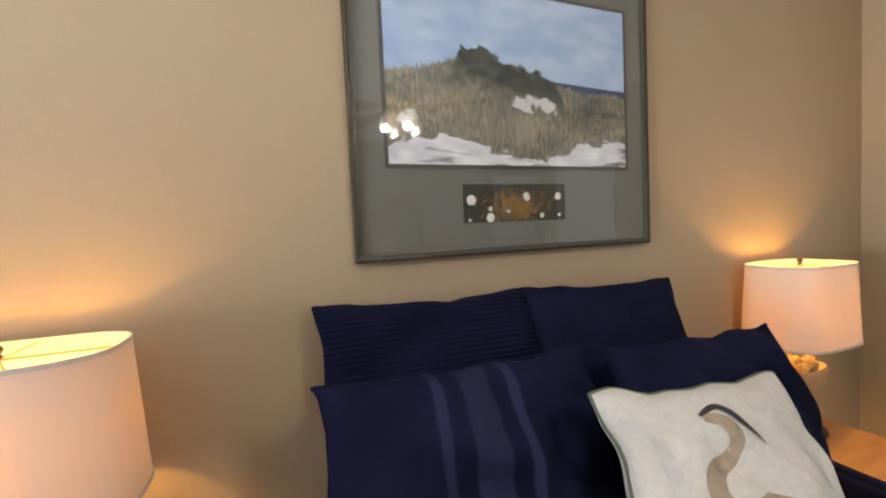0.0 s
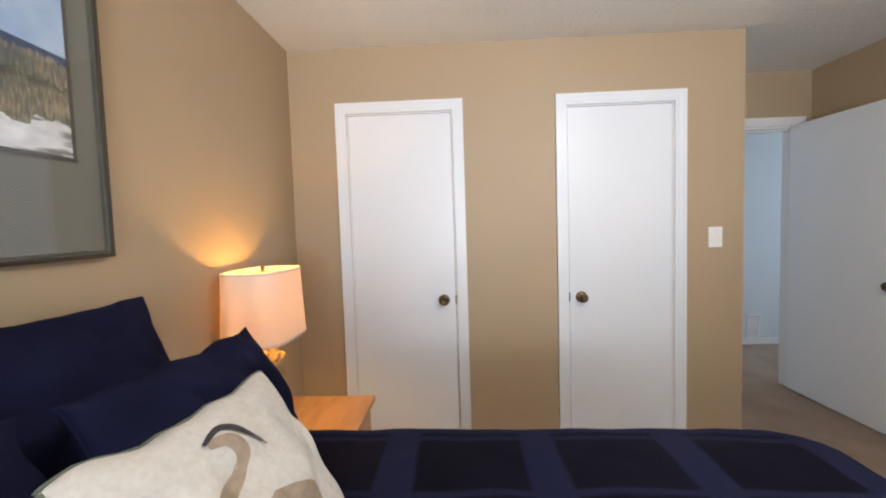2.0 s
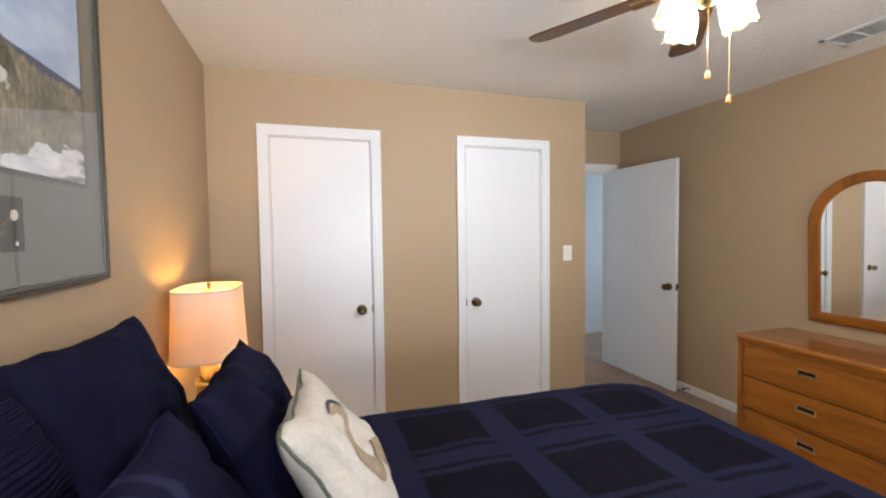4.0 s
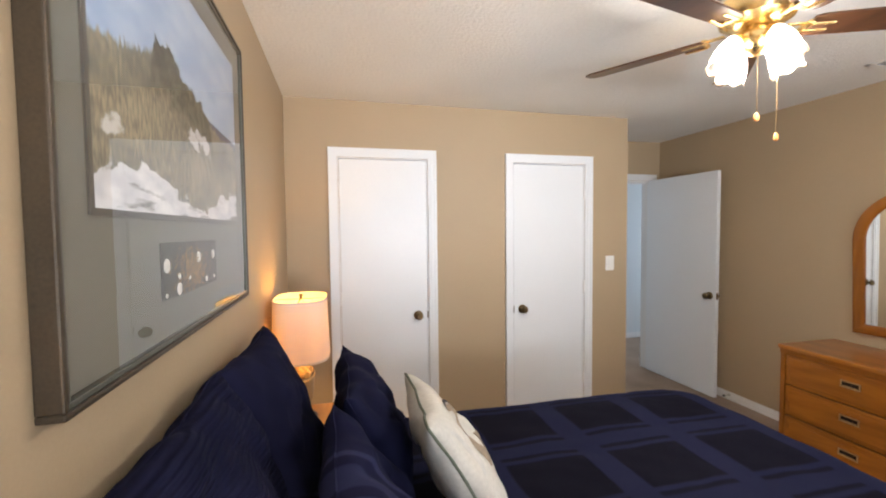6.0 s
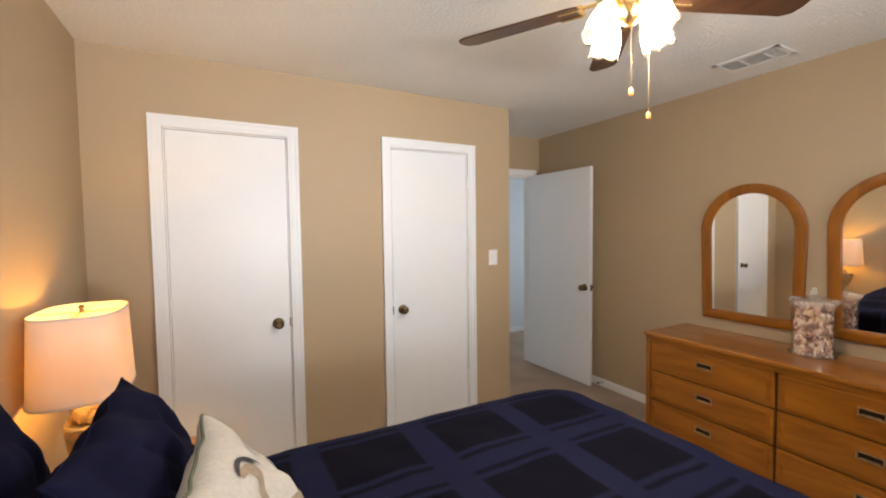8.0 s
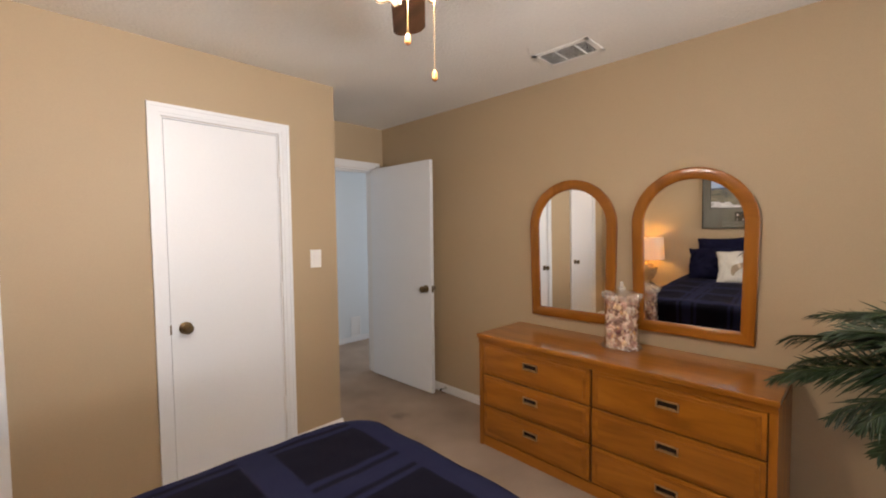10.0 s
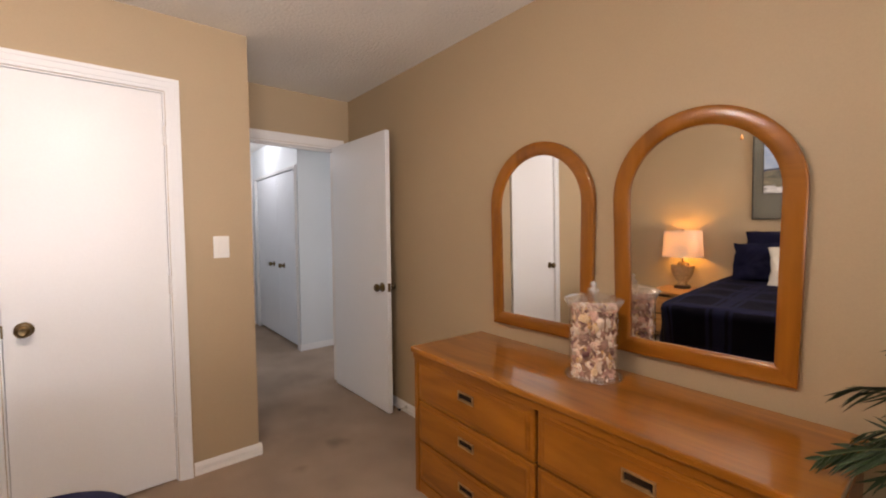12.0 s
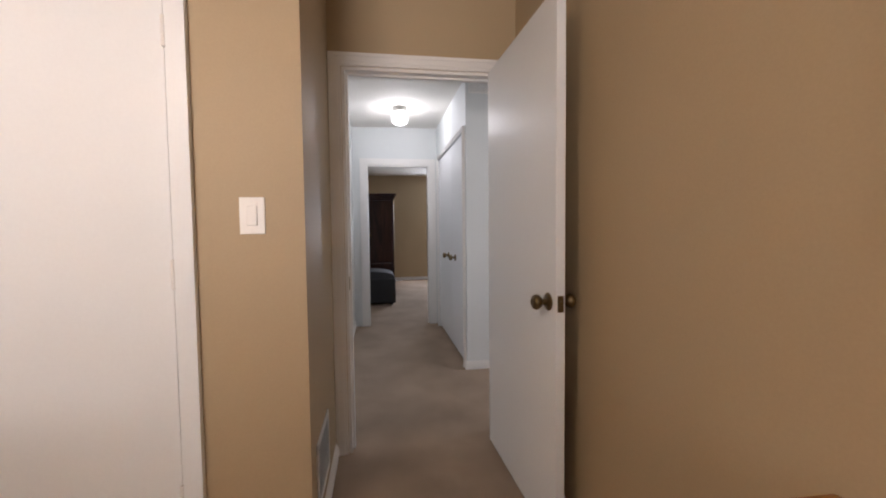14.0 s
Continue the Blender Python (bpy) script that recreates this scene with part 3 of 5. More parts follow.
def print_material():
    """A painted beach: sky, sea strip, dunes with grass and scrub, white sand."""
    m = bpy.data.materials.new("beach_print")
    m.use_nodes = True
    n, ln = m.node_tree.nodes, m.node_tree.links.new
    b = n["Principled BSDF"]
    b.inputs["Roughness"].default_value = 0.7
    co = n.new("ShaderNodeTexCoord")
    mp = n.new("ShaderNodeMapping")
    mp.inputs["Location"].default_value = (-0.642, 0, -1.572)
    ln(co.outputs["Object"], mp.inputs["Vector"])
    sep = n.new("ShaderNodeSeparateXYZ")
    ln(mp.outputs[0], sep.inputs[0])

    def math_node(op, a, b_=None, clamp=False):
        k = n.new("ShaderNodeMath")
        k.operation, k.use_clamp = op, clamp
        for i, v in enumerate((a, b_)):
            if v is None:
                continue
            if isinstance(v, (int, float)):
                k.inputs[i].default_value = v
            else:
                ln(v, k.inputs[i])
        return k.outputs[0]

    def noise_tex(scale, sx=1.0, sz=1.0, detail=5):
        q, w_ = n.new("ShaderNodeMapping"), n.new("ShaderNodeTexNoise")
        q.inputs["Scale"].default_value = (sx, 1, sz)
        ln(mp.outputs[0], q.inputs["Vector"])
        ln(q.outputs[0], w_.inputs["Vector"])
        w_.inputs["Scale"].default_value, w_.inputs["Detail"].default_value = scale, detail
        return w_.outputs[0]

    def ramp(fac, stops):
        r = n.new("ShaderNodeValToRGB")
        while len(r.color_ramp.elements) < len(stops):
            r.color_ramp.elements.new(0.5)
        for e, (p, c) in zip(r.color_ramp.elements, stops):
            e.position, e.color = p, (*c, 1) if len(c) == 3 else c
        ln(fac, r.inputs[0])
        return r.outputs[0]

    def blend(fac, a, b_):
        x = n.new("ShaderNodeMix")
        x.data_type = "RGBA"
        ln(fac, x.inputs[0])
        for i, v in ((6, a), (7, b_)):
            if isinstance(v, tuple):
                x.inputs[i].default_value = (*v, 1)
            else:
                ln(v, x.inputs[i])
        return x.outputs[2]

    def height(stops):
        """A line over the width: (u, height in metres)."""
        return math_node("MULTIPLY", ramp(u, [(p, (h / 0.52,) * 3) for p, h in stops]), 0.52)

    u = math_node("DIVIDE", sep.outputs[0], 0.828)
    z = sep.outputs[2]

    def below(line, soft, rag, ragsize):
        h = math_node("ADD", line, math_node("MULTIPLY", math_node("SUBTRACT", rag, 0.5), ragsize))
        return math_node("DIVIDE", math_node("SUBTRACT", h, z), soft, clamp=True)

    clouds = noise_tex(7, 1, 2.2)
    col = blend(ramp(clouds, [(0.40, (0, 0, 0)), (0.66, (1, 1, 1))]), (0.34, 0.46, 0.66), (0.50, 0.60, 0.74))
    col = blend(below(height([(0, 0.24), (0.6, 0.265), (1.0, 0.252)]), 0.002, clouds, 0.0), col, (0.028, 0.055, 0.13))
    fine = noise_tex(90, 1.5, 0.4)
    tuft = noise_tex(26, 0.8, 1.0)
    lumps = noise_tex(34)
    grass = ramp(math_node("ADD", math_node("MULTIPLY", fine, 0.55), math_node("MULTIPLY", noise_tex(9, 0.6, 1.6), 0.45)), [(0.36, (0.075, 0.088, 0.082)), (0.5, (0.19, 0.175, 0.125)), (0.64, (0.36, 0.30, 0.19))])
    dune = height([(0, 0.262), (0.1, 0.272), (0.2, 0.295), (0.28, 0.315), (0.45, 0.29), (0.65, 0.262), (0.8, 0.243), (1.0, 0.236)])
    col = blend(below(dune, 0.012, fine, 0.05), col, grass)
    scrub = ramp(noise_tex(55), [(0.38, (0.012, 0.017, 0.016)), (0.64, (0.10, 0.11, 0.075))])
    top = height([(0.0, 0.0), (0.23, 0.25), (0.27, 0.335), (0.33, 0.35), (0.38, 0.338), (0.44, 0.306), (0.55, 0.295), (0.62, 0.28), (0.67, 0.25), (0.71, 0.18)])
    bottom = height([(0, 0.31), (0.28, 0.285), (0.4, 0.25), (0.55, 0.225), (0.7, 0.205), (1, 0.19)])
    over = math_node("SUBTRACT", 1.0, below(bottom, 0.06, lumps, 0.14))
    col = blend(math_node("MULTIPLY", below(top, 0.006, lumps, 0.075), over), col, scrub)
    sand = ramp(noise_tex(16, 1, 2), [(0.35, (0.62, 0.62, 0.64)), (0.65, (0.84, 0.83, 0.82))])
    streak = ramp(noise_tex(13, 0.5, 3.2), [(0.56, (0, 0, 0)), (0.64, (1, 1, 1))])
    sand = blend(streak, sand, (0.20, 0.20, 0.19))
    shore = height([(0, 0.055), (0.2, 0.085), (0.36, 0.055), (0.5, 0.03), (0.6, 0.02), (0.8, 0.07), (1.0, 0.09)])
    col = blend(below(shore, 0.004, tuft, 0.09), col, sand)
    patch = math_node("SUBTRACT", 1.0, math_node("DIVIDE", math_node("ADD", math_node("POWER", math_node("DIVIDE", math_node("SUBTRACT", u, 0.585), 0.10), 2.0), math_node("POWER", math_node("DIVIDE", math_node("SUBTRACT", z, 0.195), 0.03), 2.0)), 1.0))
    patch = math_node("MULTIPLY", math_node("ADD", patch, math_node("MULTIPLY", math_node("SUBTRACT", tuft, 0.5), 6.0)), 2.5, clamp=True)
    col = blend(patch, col, (0.62, 0.61, 0.60))
    patch2 = math_node("SUBTRACT", 1.0, math_node("ADD", math_node("POWER", math_node("DIVIDE", math_node("SUBTRACT", u, 0.07), 0.055), 2.0), math_node("POWER", math_node("DIVIDE", math_node("SUBTRACT", z, 0.13), 0.022), 2.0)))
    patch2 = math_node("MULTIPLY", math_node("ADD", patch2, math_node("MULTIPLY", math_node("SUBTRACT", tuft, 0.5), 6.0)), 1.5, clamp=True)
    col = blend(patch2, col, (0.60, 0.59, 0.56))
    ln(col, b.inputs["Base Color"])
    return m


pic = thing("framed_print", "large beach dune print in a grey-green mat and frame", "picture", (0, 0, 0))
part("frame", ring(PX0, PX1, PZ0, PZ1, 0.010, PY, NORTH - 0.001, 0.003), BRONZE, pic, "narrow bronze-brown moulding")
part("inner_frame", ring(PX0 + 0.010, PX1 - 0.010, PZ0 + 0.010, PZ1 - 0.010, 0.009, PY + 0.004, NORTH - 0.003, 0.002), FRAMEM, pic, "pewter green inner moulding")
part("mat_board", boxes((PX0 + 0.02, 1.416, PZ0 + 0.02, PX1 - 0.02, 1.424, PZ1 - 0.02)), MAT, pic, "sage grey mat board")
part("liner", ring(0.632, 1.480, 1.562, 2.094, 0.011, 1.412, 1.418), LINER, pic, "dark liner round the print")
part("print", boxes((0.642, 1.4125, 1.572, 1.470, 1.4155, 2.084)), print_material(), pic, "painting of dunes, scrub, sand and pale sky")
_t = material("dried_flora_backing", (0.035, 0.034, 0.022), 0.8, vary=0.5, scale=40, fine=150)
sb = part("shadow_box", boxes((0.858, 1.4135, 1.404, 1.215, 1.4158, 1.517)), _t, pic, "small dark inset with shells and dried sea plants")
_rng = random.Random(4)
SHELL = material("white_shell", (0.75, 0.72, 0.66), 0.5, vary=0.12, scale=60)
FLORA = material("dried_orange_weed", (0.27, 0.14, 0.02), 0.8, vary=0.6, scale=80)
for _x, _z, _r in ((0.883, 1.471, 0.015), (0.945, 1.418, 0.014), (1.071, 1.478, 0.014), (1.187, 1.479, 0.012), (0.945, 1.444, 0.007), (1.126, 1.420, 0.008), (0.877, 1.412, 0.005), (1.006, 1.436, 0.006), (1.191, 1.42, 0.005)):
    part("shell", shift(lathe([(_r, 0.0), (_r * 0.9, -0.0012), (_r * 0.4, -0.0022), (0.0005, -0.0025)], 14, "y"), _x, 1.4134, _z), SHELL, sb, smooth=True)
_bm = bmesh.new()
for _k in range(260):
    _x, _z = _rng.gauss(1.031, 0.05), _rng.gauss(1.455, 0.022)
    if 0.87 < _x < 1.20 and 1.41 < _z < 1.512:
        _a, _l = _rng.uniform(0, math.pi), _rng.uniform(0.006, 0.02)
        _dx, _dz = math.cos(_a) * _l, math.sin(_a) * _l
        _w = _rng.uniform(0.001, 0.0028)
        _y = 1.4131 - _rng.uniform(0, 0.0012)
        _bm.faces.new([_bm.verts.new(c) for c in ((_x - _dx - _dz * _w / _l, _y, _z - _dz + _dx * _w / _l), (_x - _dx + _dz * _w / _l, _y, _z - _dz - _dx * _w / _l), (_x + _dx, _y - 0.0006, _z + _dz))])
tagged(part("dried_weed", _bm, FLORA, sb, "tangle of orange dried sea weed"), kind="stuff")
_bm = bmesh.new()
_bm.faces.new([_bm.verts.new((x, 1.409, z)) for x, z in ((PX0 + 0.014, PZ0 + 0.014), (PX1 - 0.014, PZ0 + 0.014), (PX1 - 0.014, PZ1 - 0.014), (PX0 + 0.014, PZ1 - 0.014))])
_p = part("glass", _bm, PANE, pic, "reflective picture glass")
_p.visible_shadow = False

# ---- the bed ----
BX0, BX1, BY0, BY1, BZ = 0.45, 1.735, -0.645, 1.40, 0.735
bed = thing("bed", "double bed with a dark wooden base", "bed", ((BX0 + BX1) / 2, 0.4, 0))
part("mattress", boxes((-0.59, -1.0, 0.42, 0.59, 0.98, 0.69), bevel=0.04), LINEN, bed, "cream mattress under the covers")
part("box_spring", boxes((-0.59, -1.0, 0.2, 0.59, 0.98, 0.42), bevel=0.015), LINEN, bed)
part("bed_frame", boxes((-0.6, -1.01, 0.15, 0.6, 0.98, 0.2)), DARKW, bed)
for _x in (-0.54, 0.54):
    for _y in (-0.95, 0.92):
        part("leg", shift(lathe([(0.025, 0), (0.03, 0.15)], 12), _x, _y, 0), DARKW, bed)


def plaid_material():
    m = bpy.data.materials.new("navy_plaid_blanket")
    m.use_nodes = True
    n, ln = m.node_tree.nodes, m.node_tree.links.new
    b = n["Principled BSDF"]
    b.inputs["Roughness"].default_value = 0.85
    b.inputs["Specular IOR Level"].default_value = 0.06
    uv = n.new("ShaderNodeUVMap")
    sep = n.new("ShaderNodeSeparateXYZ")
    ln(uv.outputs[0], sep.inputs[0])

    def op(kind, a, b_=None, clamp=False):
        k = n.new("ShaderNodeMath")
        k.operation, k.use_clamp = kind, clamp
        for i, v in enumerate((a, b_)):
            if v is None:
                continue
            if isinstance(v, (int, float)):
                k.inputs[i].default_value = v
            else:
                ln(v, k.inputs[i])
        return k.outputs[0]

    wob = n.new("ShaderNodeTexNoise")
    wob.inputs["Scale"].default_value = 5
    ln(uv.outputs[0], wob.inputs["Vector"])
    w = op("MULTIPLY", op("SUBTRACT", wob.outputs[0], 0.5), 0.02)

    def off(axis, c):
        f = op("FRACT", op("DIVIDE", op("ADD", op("SUBTRACT", sep.outputs[axis], c - 0.195 - 3.9), w), 0.39))
        return op("MULTIPLY", op("ABSOLUTE", op("SUBTRACT", f, 0.5)), 0.39)

    dx, dy = off(0, 1.11), off(1, -0.372)
    inside = lambda d, r: op("DIVIDE", op("SUBTRACT", r, d), 0.010, clamp=True)  # noqa: E731
    sq = op("MULTIPLY", inside(dx, 0.119), inside(dy, 0.151))
    line = op("MULTIPLY", op("MULTIPLY", inside(dx, 0.163), op("SUBTRACT", 1.0, inside(dx, 0.142))), inside(dy, 0.153))
    fac = op("ADD", sq, op("MULTIPLY", line, 0.95), clamp=True)
    grain = n.new("ShaderNodeTexNoise")
    grain.inputs["Scale"].default_value, grain.inputs["Detail"].default_value = 260, 3
    ln(uv.outputs[0], grain.inputs["Vector"])
    mx = n.new("ShaderNodeMix")
    mx.data_type = "RGBA"
    ln(fac, mx.inputs[0])
    mx.inputs[6].default_value, mx.inputs[7].default_value = (0.0108, 0.0118, 0.031, 1), (0.0042, 0.0039, 0.0088, 1)
    hsv = n.new("ShaderNodeHueSaturation")
    mr = n.new("ShaderNodeMapRange")
    mr.inputs["To Min"].default_value, mr.inputs["To Max"].default_value = 0.6, 1.4
    ln(grain.outputs[0], mr.inputs["Value"])
    ln(mr.outputs[0], hsv.inputs["Value"])
    ln(mx.outputs[2], hsv.inputs["Color"])
    ln(hsv.outputs[0], b.inputs["Base Color"])
    bp = n.new("ShaderNodeBump")
    bp.inputs["Strength"].default_value, bp.inputs["Distance"].default_value = 0.5, 0.003
    ln(op("ADD", op("MULTIPLY", grain.outputs[0], 0.6), op("MULTIPLY", fac, -0.8)), bp.inputs["Height"])
    ln(bp.outputs[0], b.inputs["Normal"])
    return m


def blanket():
    """A spread that lies on the bed and hangs over both sides and the foot."""
    bm = bmesh.new()
    lay = bm.loops.layers.uv.new("UVMap")
    r, hang, turn = 0.06, 0.40, 0.17
    ix0, ix1, iy0 = BX0 + turn, BX1 - turn, BY0 + turn
    full = r * math.pi / 2
    xs = np.linspace(BX0 - hang, BX1 + hang, 110)
    ys = np.linspace(BY0 - hang, BY1 - 0.02, 110)
    grid, flat = [], []
    for y in ys:
        row = []
        for x in xs:
            ox = min(x - ix0, 0) + max(x - ix1, 0)
            oy = min(y - iy0, 0)
            d = math.hypot(ox, oy)
            px, py, pz = min(max(x, ix0), ix1), max(y, iy0), BZ
            flat_run = turn - r
            if d <= flat_run:
                px, py = x, y
            else:
                ux, uy = ox / d, oy / d
                px, py, d = px + ux * flat_run, py + uy * flat_run, d - flat_run
                if d < full:
                    out, drop = r * math.sin(d / r), r * (1 - math.cos(d / r))
                else:
                    out, drop = r + 0.02 * math.sin(9 * (x + y)) * min(1, (d - full) / 0.2), r + d - full
                px, py, pz = px + ux * out, py + uy * out, pz - min(drop, 0.66)
            wr = noise.noise((x * 2.2, y * 2.2, 0.3)) * 0.012 + noise.noise((x * 7, y * 6, 4)) * 0.006 + noise.noise((x * 15, y * 13, 9)) * 0.0025
            pz += wr - 0.01 * max(0, abs((x - 1.0) / 0.69) ** 3 - 0.4) - 0.012 * min(1, max(0, (0.1 - y) / 0.6))
            row.append(bm.verts.new((px, py, pz)))
            flat.append((x, y))
        grid.append(row)
    bm.verts.index_update()
    hem.extend([r[0].co.copy() for r in grid[::-2]] + [v.co.copy() for v in grid[0][::2]] + [r[-1].co.copy() for r in grid[::2]])
    for a in range(len(ys) - 1):
        for c in range(len(xs) - 1):
            f = bm.faces.new((grid[a][c], grid[a][c + 1], grid[a + 1][c + 1], grid[a + 1][c]))
            for lp in f.loops:
                lp[lay].uv = flat[lp.vert.index]
    return bm


hem = []
bl = tagged(part("bedspread", blanket(), plaid_material(), smooth=True), "navy plaid bedspread draped over the bed", "bedspread")
_s = bl.modifiers.new("thickness", "SOLIDIFY")
_s.thickness, _s.offset = 0.012, -1
part("hem", tube(hem, 0.007, 6), NAVY, bl, "rolled navy hem", smooth=True)


def navy_fabric(name, ribs=0.0, stripes=False):
    """Navy cotton; ribs: pitch of woven ribs; stripes: tonal satin bands."""
    m = bpy.data.materials.new(name)
    m.use_nodes = True
    n, ln = m.node_tree.nodes, m.node_tree.links.new
    b = n["Principled BSDF"]
    b.inputs["Roughness"].default_value, b.inputs["Specular IOR Level"].default_value = 0.9, 0.05
    co = n.new("ShaderNodeTexCoord")
    a, g = n.new("ShaderNodeTexNoise"), n.new("ShaderNodeTexNoise")
    a.inputs["Scale"].default_value, g.inputs["Scale"].default_value = 6, 420
    ln(co.outputs["Object"], a.inputs["Vector"])
    ln(co.outputs["Object"], g.inputs["Vector"])
    r = n.new("ShaderNodeValToRGB")
    r.color_ramp.elements[0].position, r.color_ramp.elements[0].color = 0.3, (0.006, 0.0063, 0.018, 1)
    r.color_ramp.elements[1].position, r.color_ramp.elements[1].color = 0.7, (0.0115, 0.012, 0.034, 1)
    ln(a.outputs[0], r.inputs[0])
    col, high = r.outputs[0], g.outputs[0]
    if ribs or stripes:
        wv = n.new("ShaderNodeTexWave")
        wv.bands_direction = "Z" if ribs else "X"
        wv.inputs["Scale"].default_value = 0.314 / ribs if ribs else 2.1
        wv.inputs["Distortion"].default_value = 0.15 if ribs else 0.3
        ln(co.outputs["Object"], wv.inputs["Vector"])
        if ribs:
            high = wv.outputs[1]
        else:
            sx, mr = n.new("ShaderNodeSeparateXYZ"), n.new("ShaderNodeMapRange")
            ln(co.outputs["Object"], sx.inputs[0])
            ln(sx.outputs[0], mr.inputs["Value"])
            mr.inputs["From Min"].default_value, mr.inputs["From Max"].default_value = -0.32, 0.32
            rr = n.new("ShaderNodeValToRGB")
            stops = [(0.0, 0), (0.335, 0), (0.345, 0.9), (0.367, 0.9), (0.377, 0), (0.425, 0), (0.435, 0.65), (0.53, 0.65), (0.54, 0), (0.585, 0), (0.595, 0.9), (0.620, 0.9), (0.63, 0)]
            while len(rr.color_ramp.elements) < len(stops):
                rr.color_ramp.elements.new(0.5)
            for e, (q, c) in zip(rr.color_ramp.elements, stops):
                e.position, e.color = q, (c, c, c, 1)
            ln(mr.outputs[0], rr.inputs[0])
            mx = n.new("ShaderNodeMix")
            mx.data_type = "RGBA"
            ln(rr.outputs[0], mx.inputs[0])
            ln(col, mx.inputs[6])
            mx.inputs[7].default_value = (0.026, 0.028, 0.068, 1)
            col = mx.outputs[2]
    ln(col, b.inputs["Base Color"])
    bp = n.new("ShaderNodeBump")
    bp.inputs["Strength"].default_value, bp.inputs["Distance"].default_value = (0.9, 0.005) if ribs else (0.3, 0.001)
    ln(high, bp.inputs["Height"])
    ln(bp.outputs[0], b.inputs["Normal"])
    return m


NAVY_PLAIN, NAVY_RIB, NAVY_STRIPE = navy_fabric("navy_sham"), navy_fabric("navy_ribbed", 0.013), navy_fabric("navy_striped", 0, True)


def pillow_point(u, v, side, w, h, t, seed, pinch=0.115):
    """A point of a stuffed pillow; u, v from -1 to 1, side +1 is the back."""
    e = max(0.0, (1 - u * u) * (1 - v * v))
    ear = 0.85 * (1 - abs(v) ** 7) if t > 0.17 else 1 - v * v
    x = w / 2 * u * (1 - pinch * ear * abs(u))
    z = h / 2 * v * (1 - pinch * 0.7 * (1 - u * u) * abs(v))
    blunt = 1 - (0.03 if t > 0.17 else 0.0) * abs(u * v) ** 7
    x, z = x * blunt, z * blunt
    y = side * t / 2 * e ** 0.42
    fold = noise.noise((u * 2.3 + seed, v * 2.1, seed * 1.7)) * 0.028 + noise.noise((u * 6 + seed, v * 3, 3.1 + seed)) * 0.010
    fold -= 0.018 * math.exp(-30 * noise.noise((u * 1.8 + v * 1.1 + seed, v * 1.3 - u * 0.7, seed)) ** 2)
    fold *= 0.5 if t < 0.17 else 1.0
    y += fold * e ** 0.5 * side + 0.012 * noise.noise((u * 1.5, v * 1.5, seed + 9))
    x += 0.013 * noise.noise((u * 3, v * 3, seed + 5))
    z += 0.015 * noise.noise((u * 3.2, v * 2, seed + 7))
    return Vector((x, y, z))


def pillow_mesh(w, h, t, seed, k=44):
    bm = bmesh.new()
    g = {}
    for side in (-1, 1):
        for i in range(k + 1):
            for j in range(k + 1):
                edge = i in (0, k) or j in (0, k)
                if side == 1 and edge:
                    g[side, i, j] = g[-1, i, j]
                    continue
                u, v = math.sin((i / k - 0.5) * math.pi), math.sin((j / k - 0.5) * math.pi)
                g[side, i, j] = bm.verts.new(pillow_point(u, v, side, w, h, t, seed))
        for i in range(k):
            for j in range(k):
                q = [g[side, i, j], g[side, i + 1, j], g[side, i + 1, j + 1], g[side, i, j + 1]]
                bm.faces.new(q if side == -1 else q[::-1])
    return bm


def pillow(name, label, at, w, h, t, lean, seed, mat, rz=0.0, ry=0.0, group="navy pillows on the bed"):
    """at: the middle of its lower edge; lean: degrees from upright."""
    ob = part(name, shift(pillow_mesh(w, h, t, seed), 0, 0, h / 2), mat, None, smooth=True)
    ob.matrix_basis = pose(*at, -lean, ry, rz)
    rim = []
    for a in range(4):
        for k in range(20):
            f = math.sin((k / 20 - 0.5) * math.pi)
            u, v = ((f, -1), (1, f), (-f, 1), (-1, -f))[a]
            rim.append(pillow_point(u, v, -1, w, h, t, seed) + Vector((0, 0, h / 2)))
    part("edge_seam", tube(rim + rim[:1], 0.0035, 6), mat, ob, "stitched navy edge seam", smooth=True)
    return tagged(ob, label, "pillow", group)


pillow("bed_pillow", "ribbed navy pillow leaning against the wall", (0.722, 1.205, 0.722), 0.64, 0.52, 0.19, 19, 1.0, NAVY_RIB, ry=1)
pillow("bed_pillow", "plain navy pillow leaning against the wall", (1.278, 1.195, 0.732), 0.635, 0.50, 0.20, 20, 2.0, NAVY_PLAIN, ry=2)
pillow("pillow_sham", "navy striped sham with tonal satin bands", (0.700, 0.93, 0.718), 0.64, 0.43, 0.19, 24, 3.0, NAVY_STRIPE, ry=1)
pillow("pillow_sham", "plain navy sham propped before another pillow", (1.325, 0.90, 0.722), 0.62, 0.41, 0.19, 25, 4.0, NAVY_PLAIN, ry=2)

# the ivory cushion with its printed shapes
CW, CH, CT, CS = 0.47, 0.42, 0.15, 5.0
cushion = thing("throw_cushion", "ivory linen cushion with a curved taupe print", "cushion", (1.045, 0.70, 0.735))
cushion.matrix_basis = pose(1.05, 0.665, 0.72, -32, 4, -3)
part("cover", shift(pillow_mesh(CW, CH, CT, CS), 0, 0, CH / 2), CUSHIONM, cushion, smooth=True)
_pts = []
for _a, _b in ((-1, -1), (1, -1), (1, 1), (-1, 1)):
    for _k in range(20):
        _f = math.sin((_k / 20 - 0.5) * math.pi)
        _u, _v = {(-1, -1): (_f, -1), (1, -1): (1, _f), (1, 1): (-_f, 1), (-1, 1): (-1, -_f)}[_a, _b]
        _pts.append(pillow_point(_u, _v, -1, CW, CH, CT, CS) + Vector((0, 0, CH / 2)))
_pts.append(_pts[0])
part("piping", tube(_pts, 0.004, 6), PIPING, cushion, "sage green piping", smooth=True)


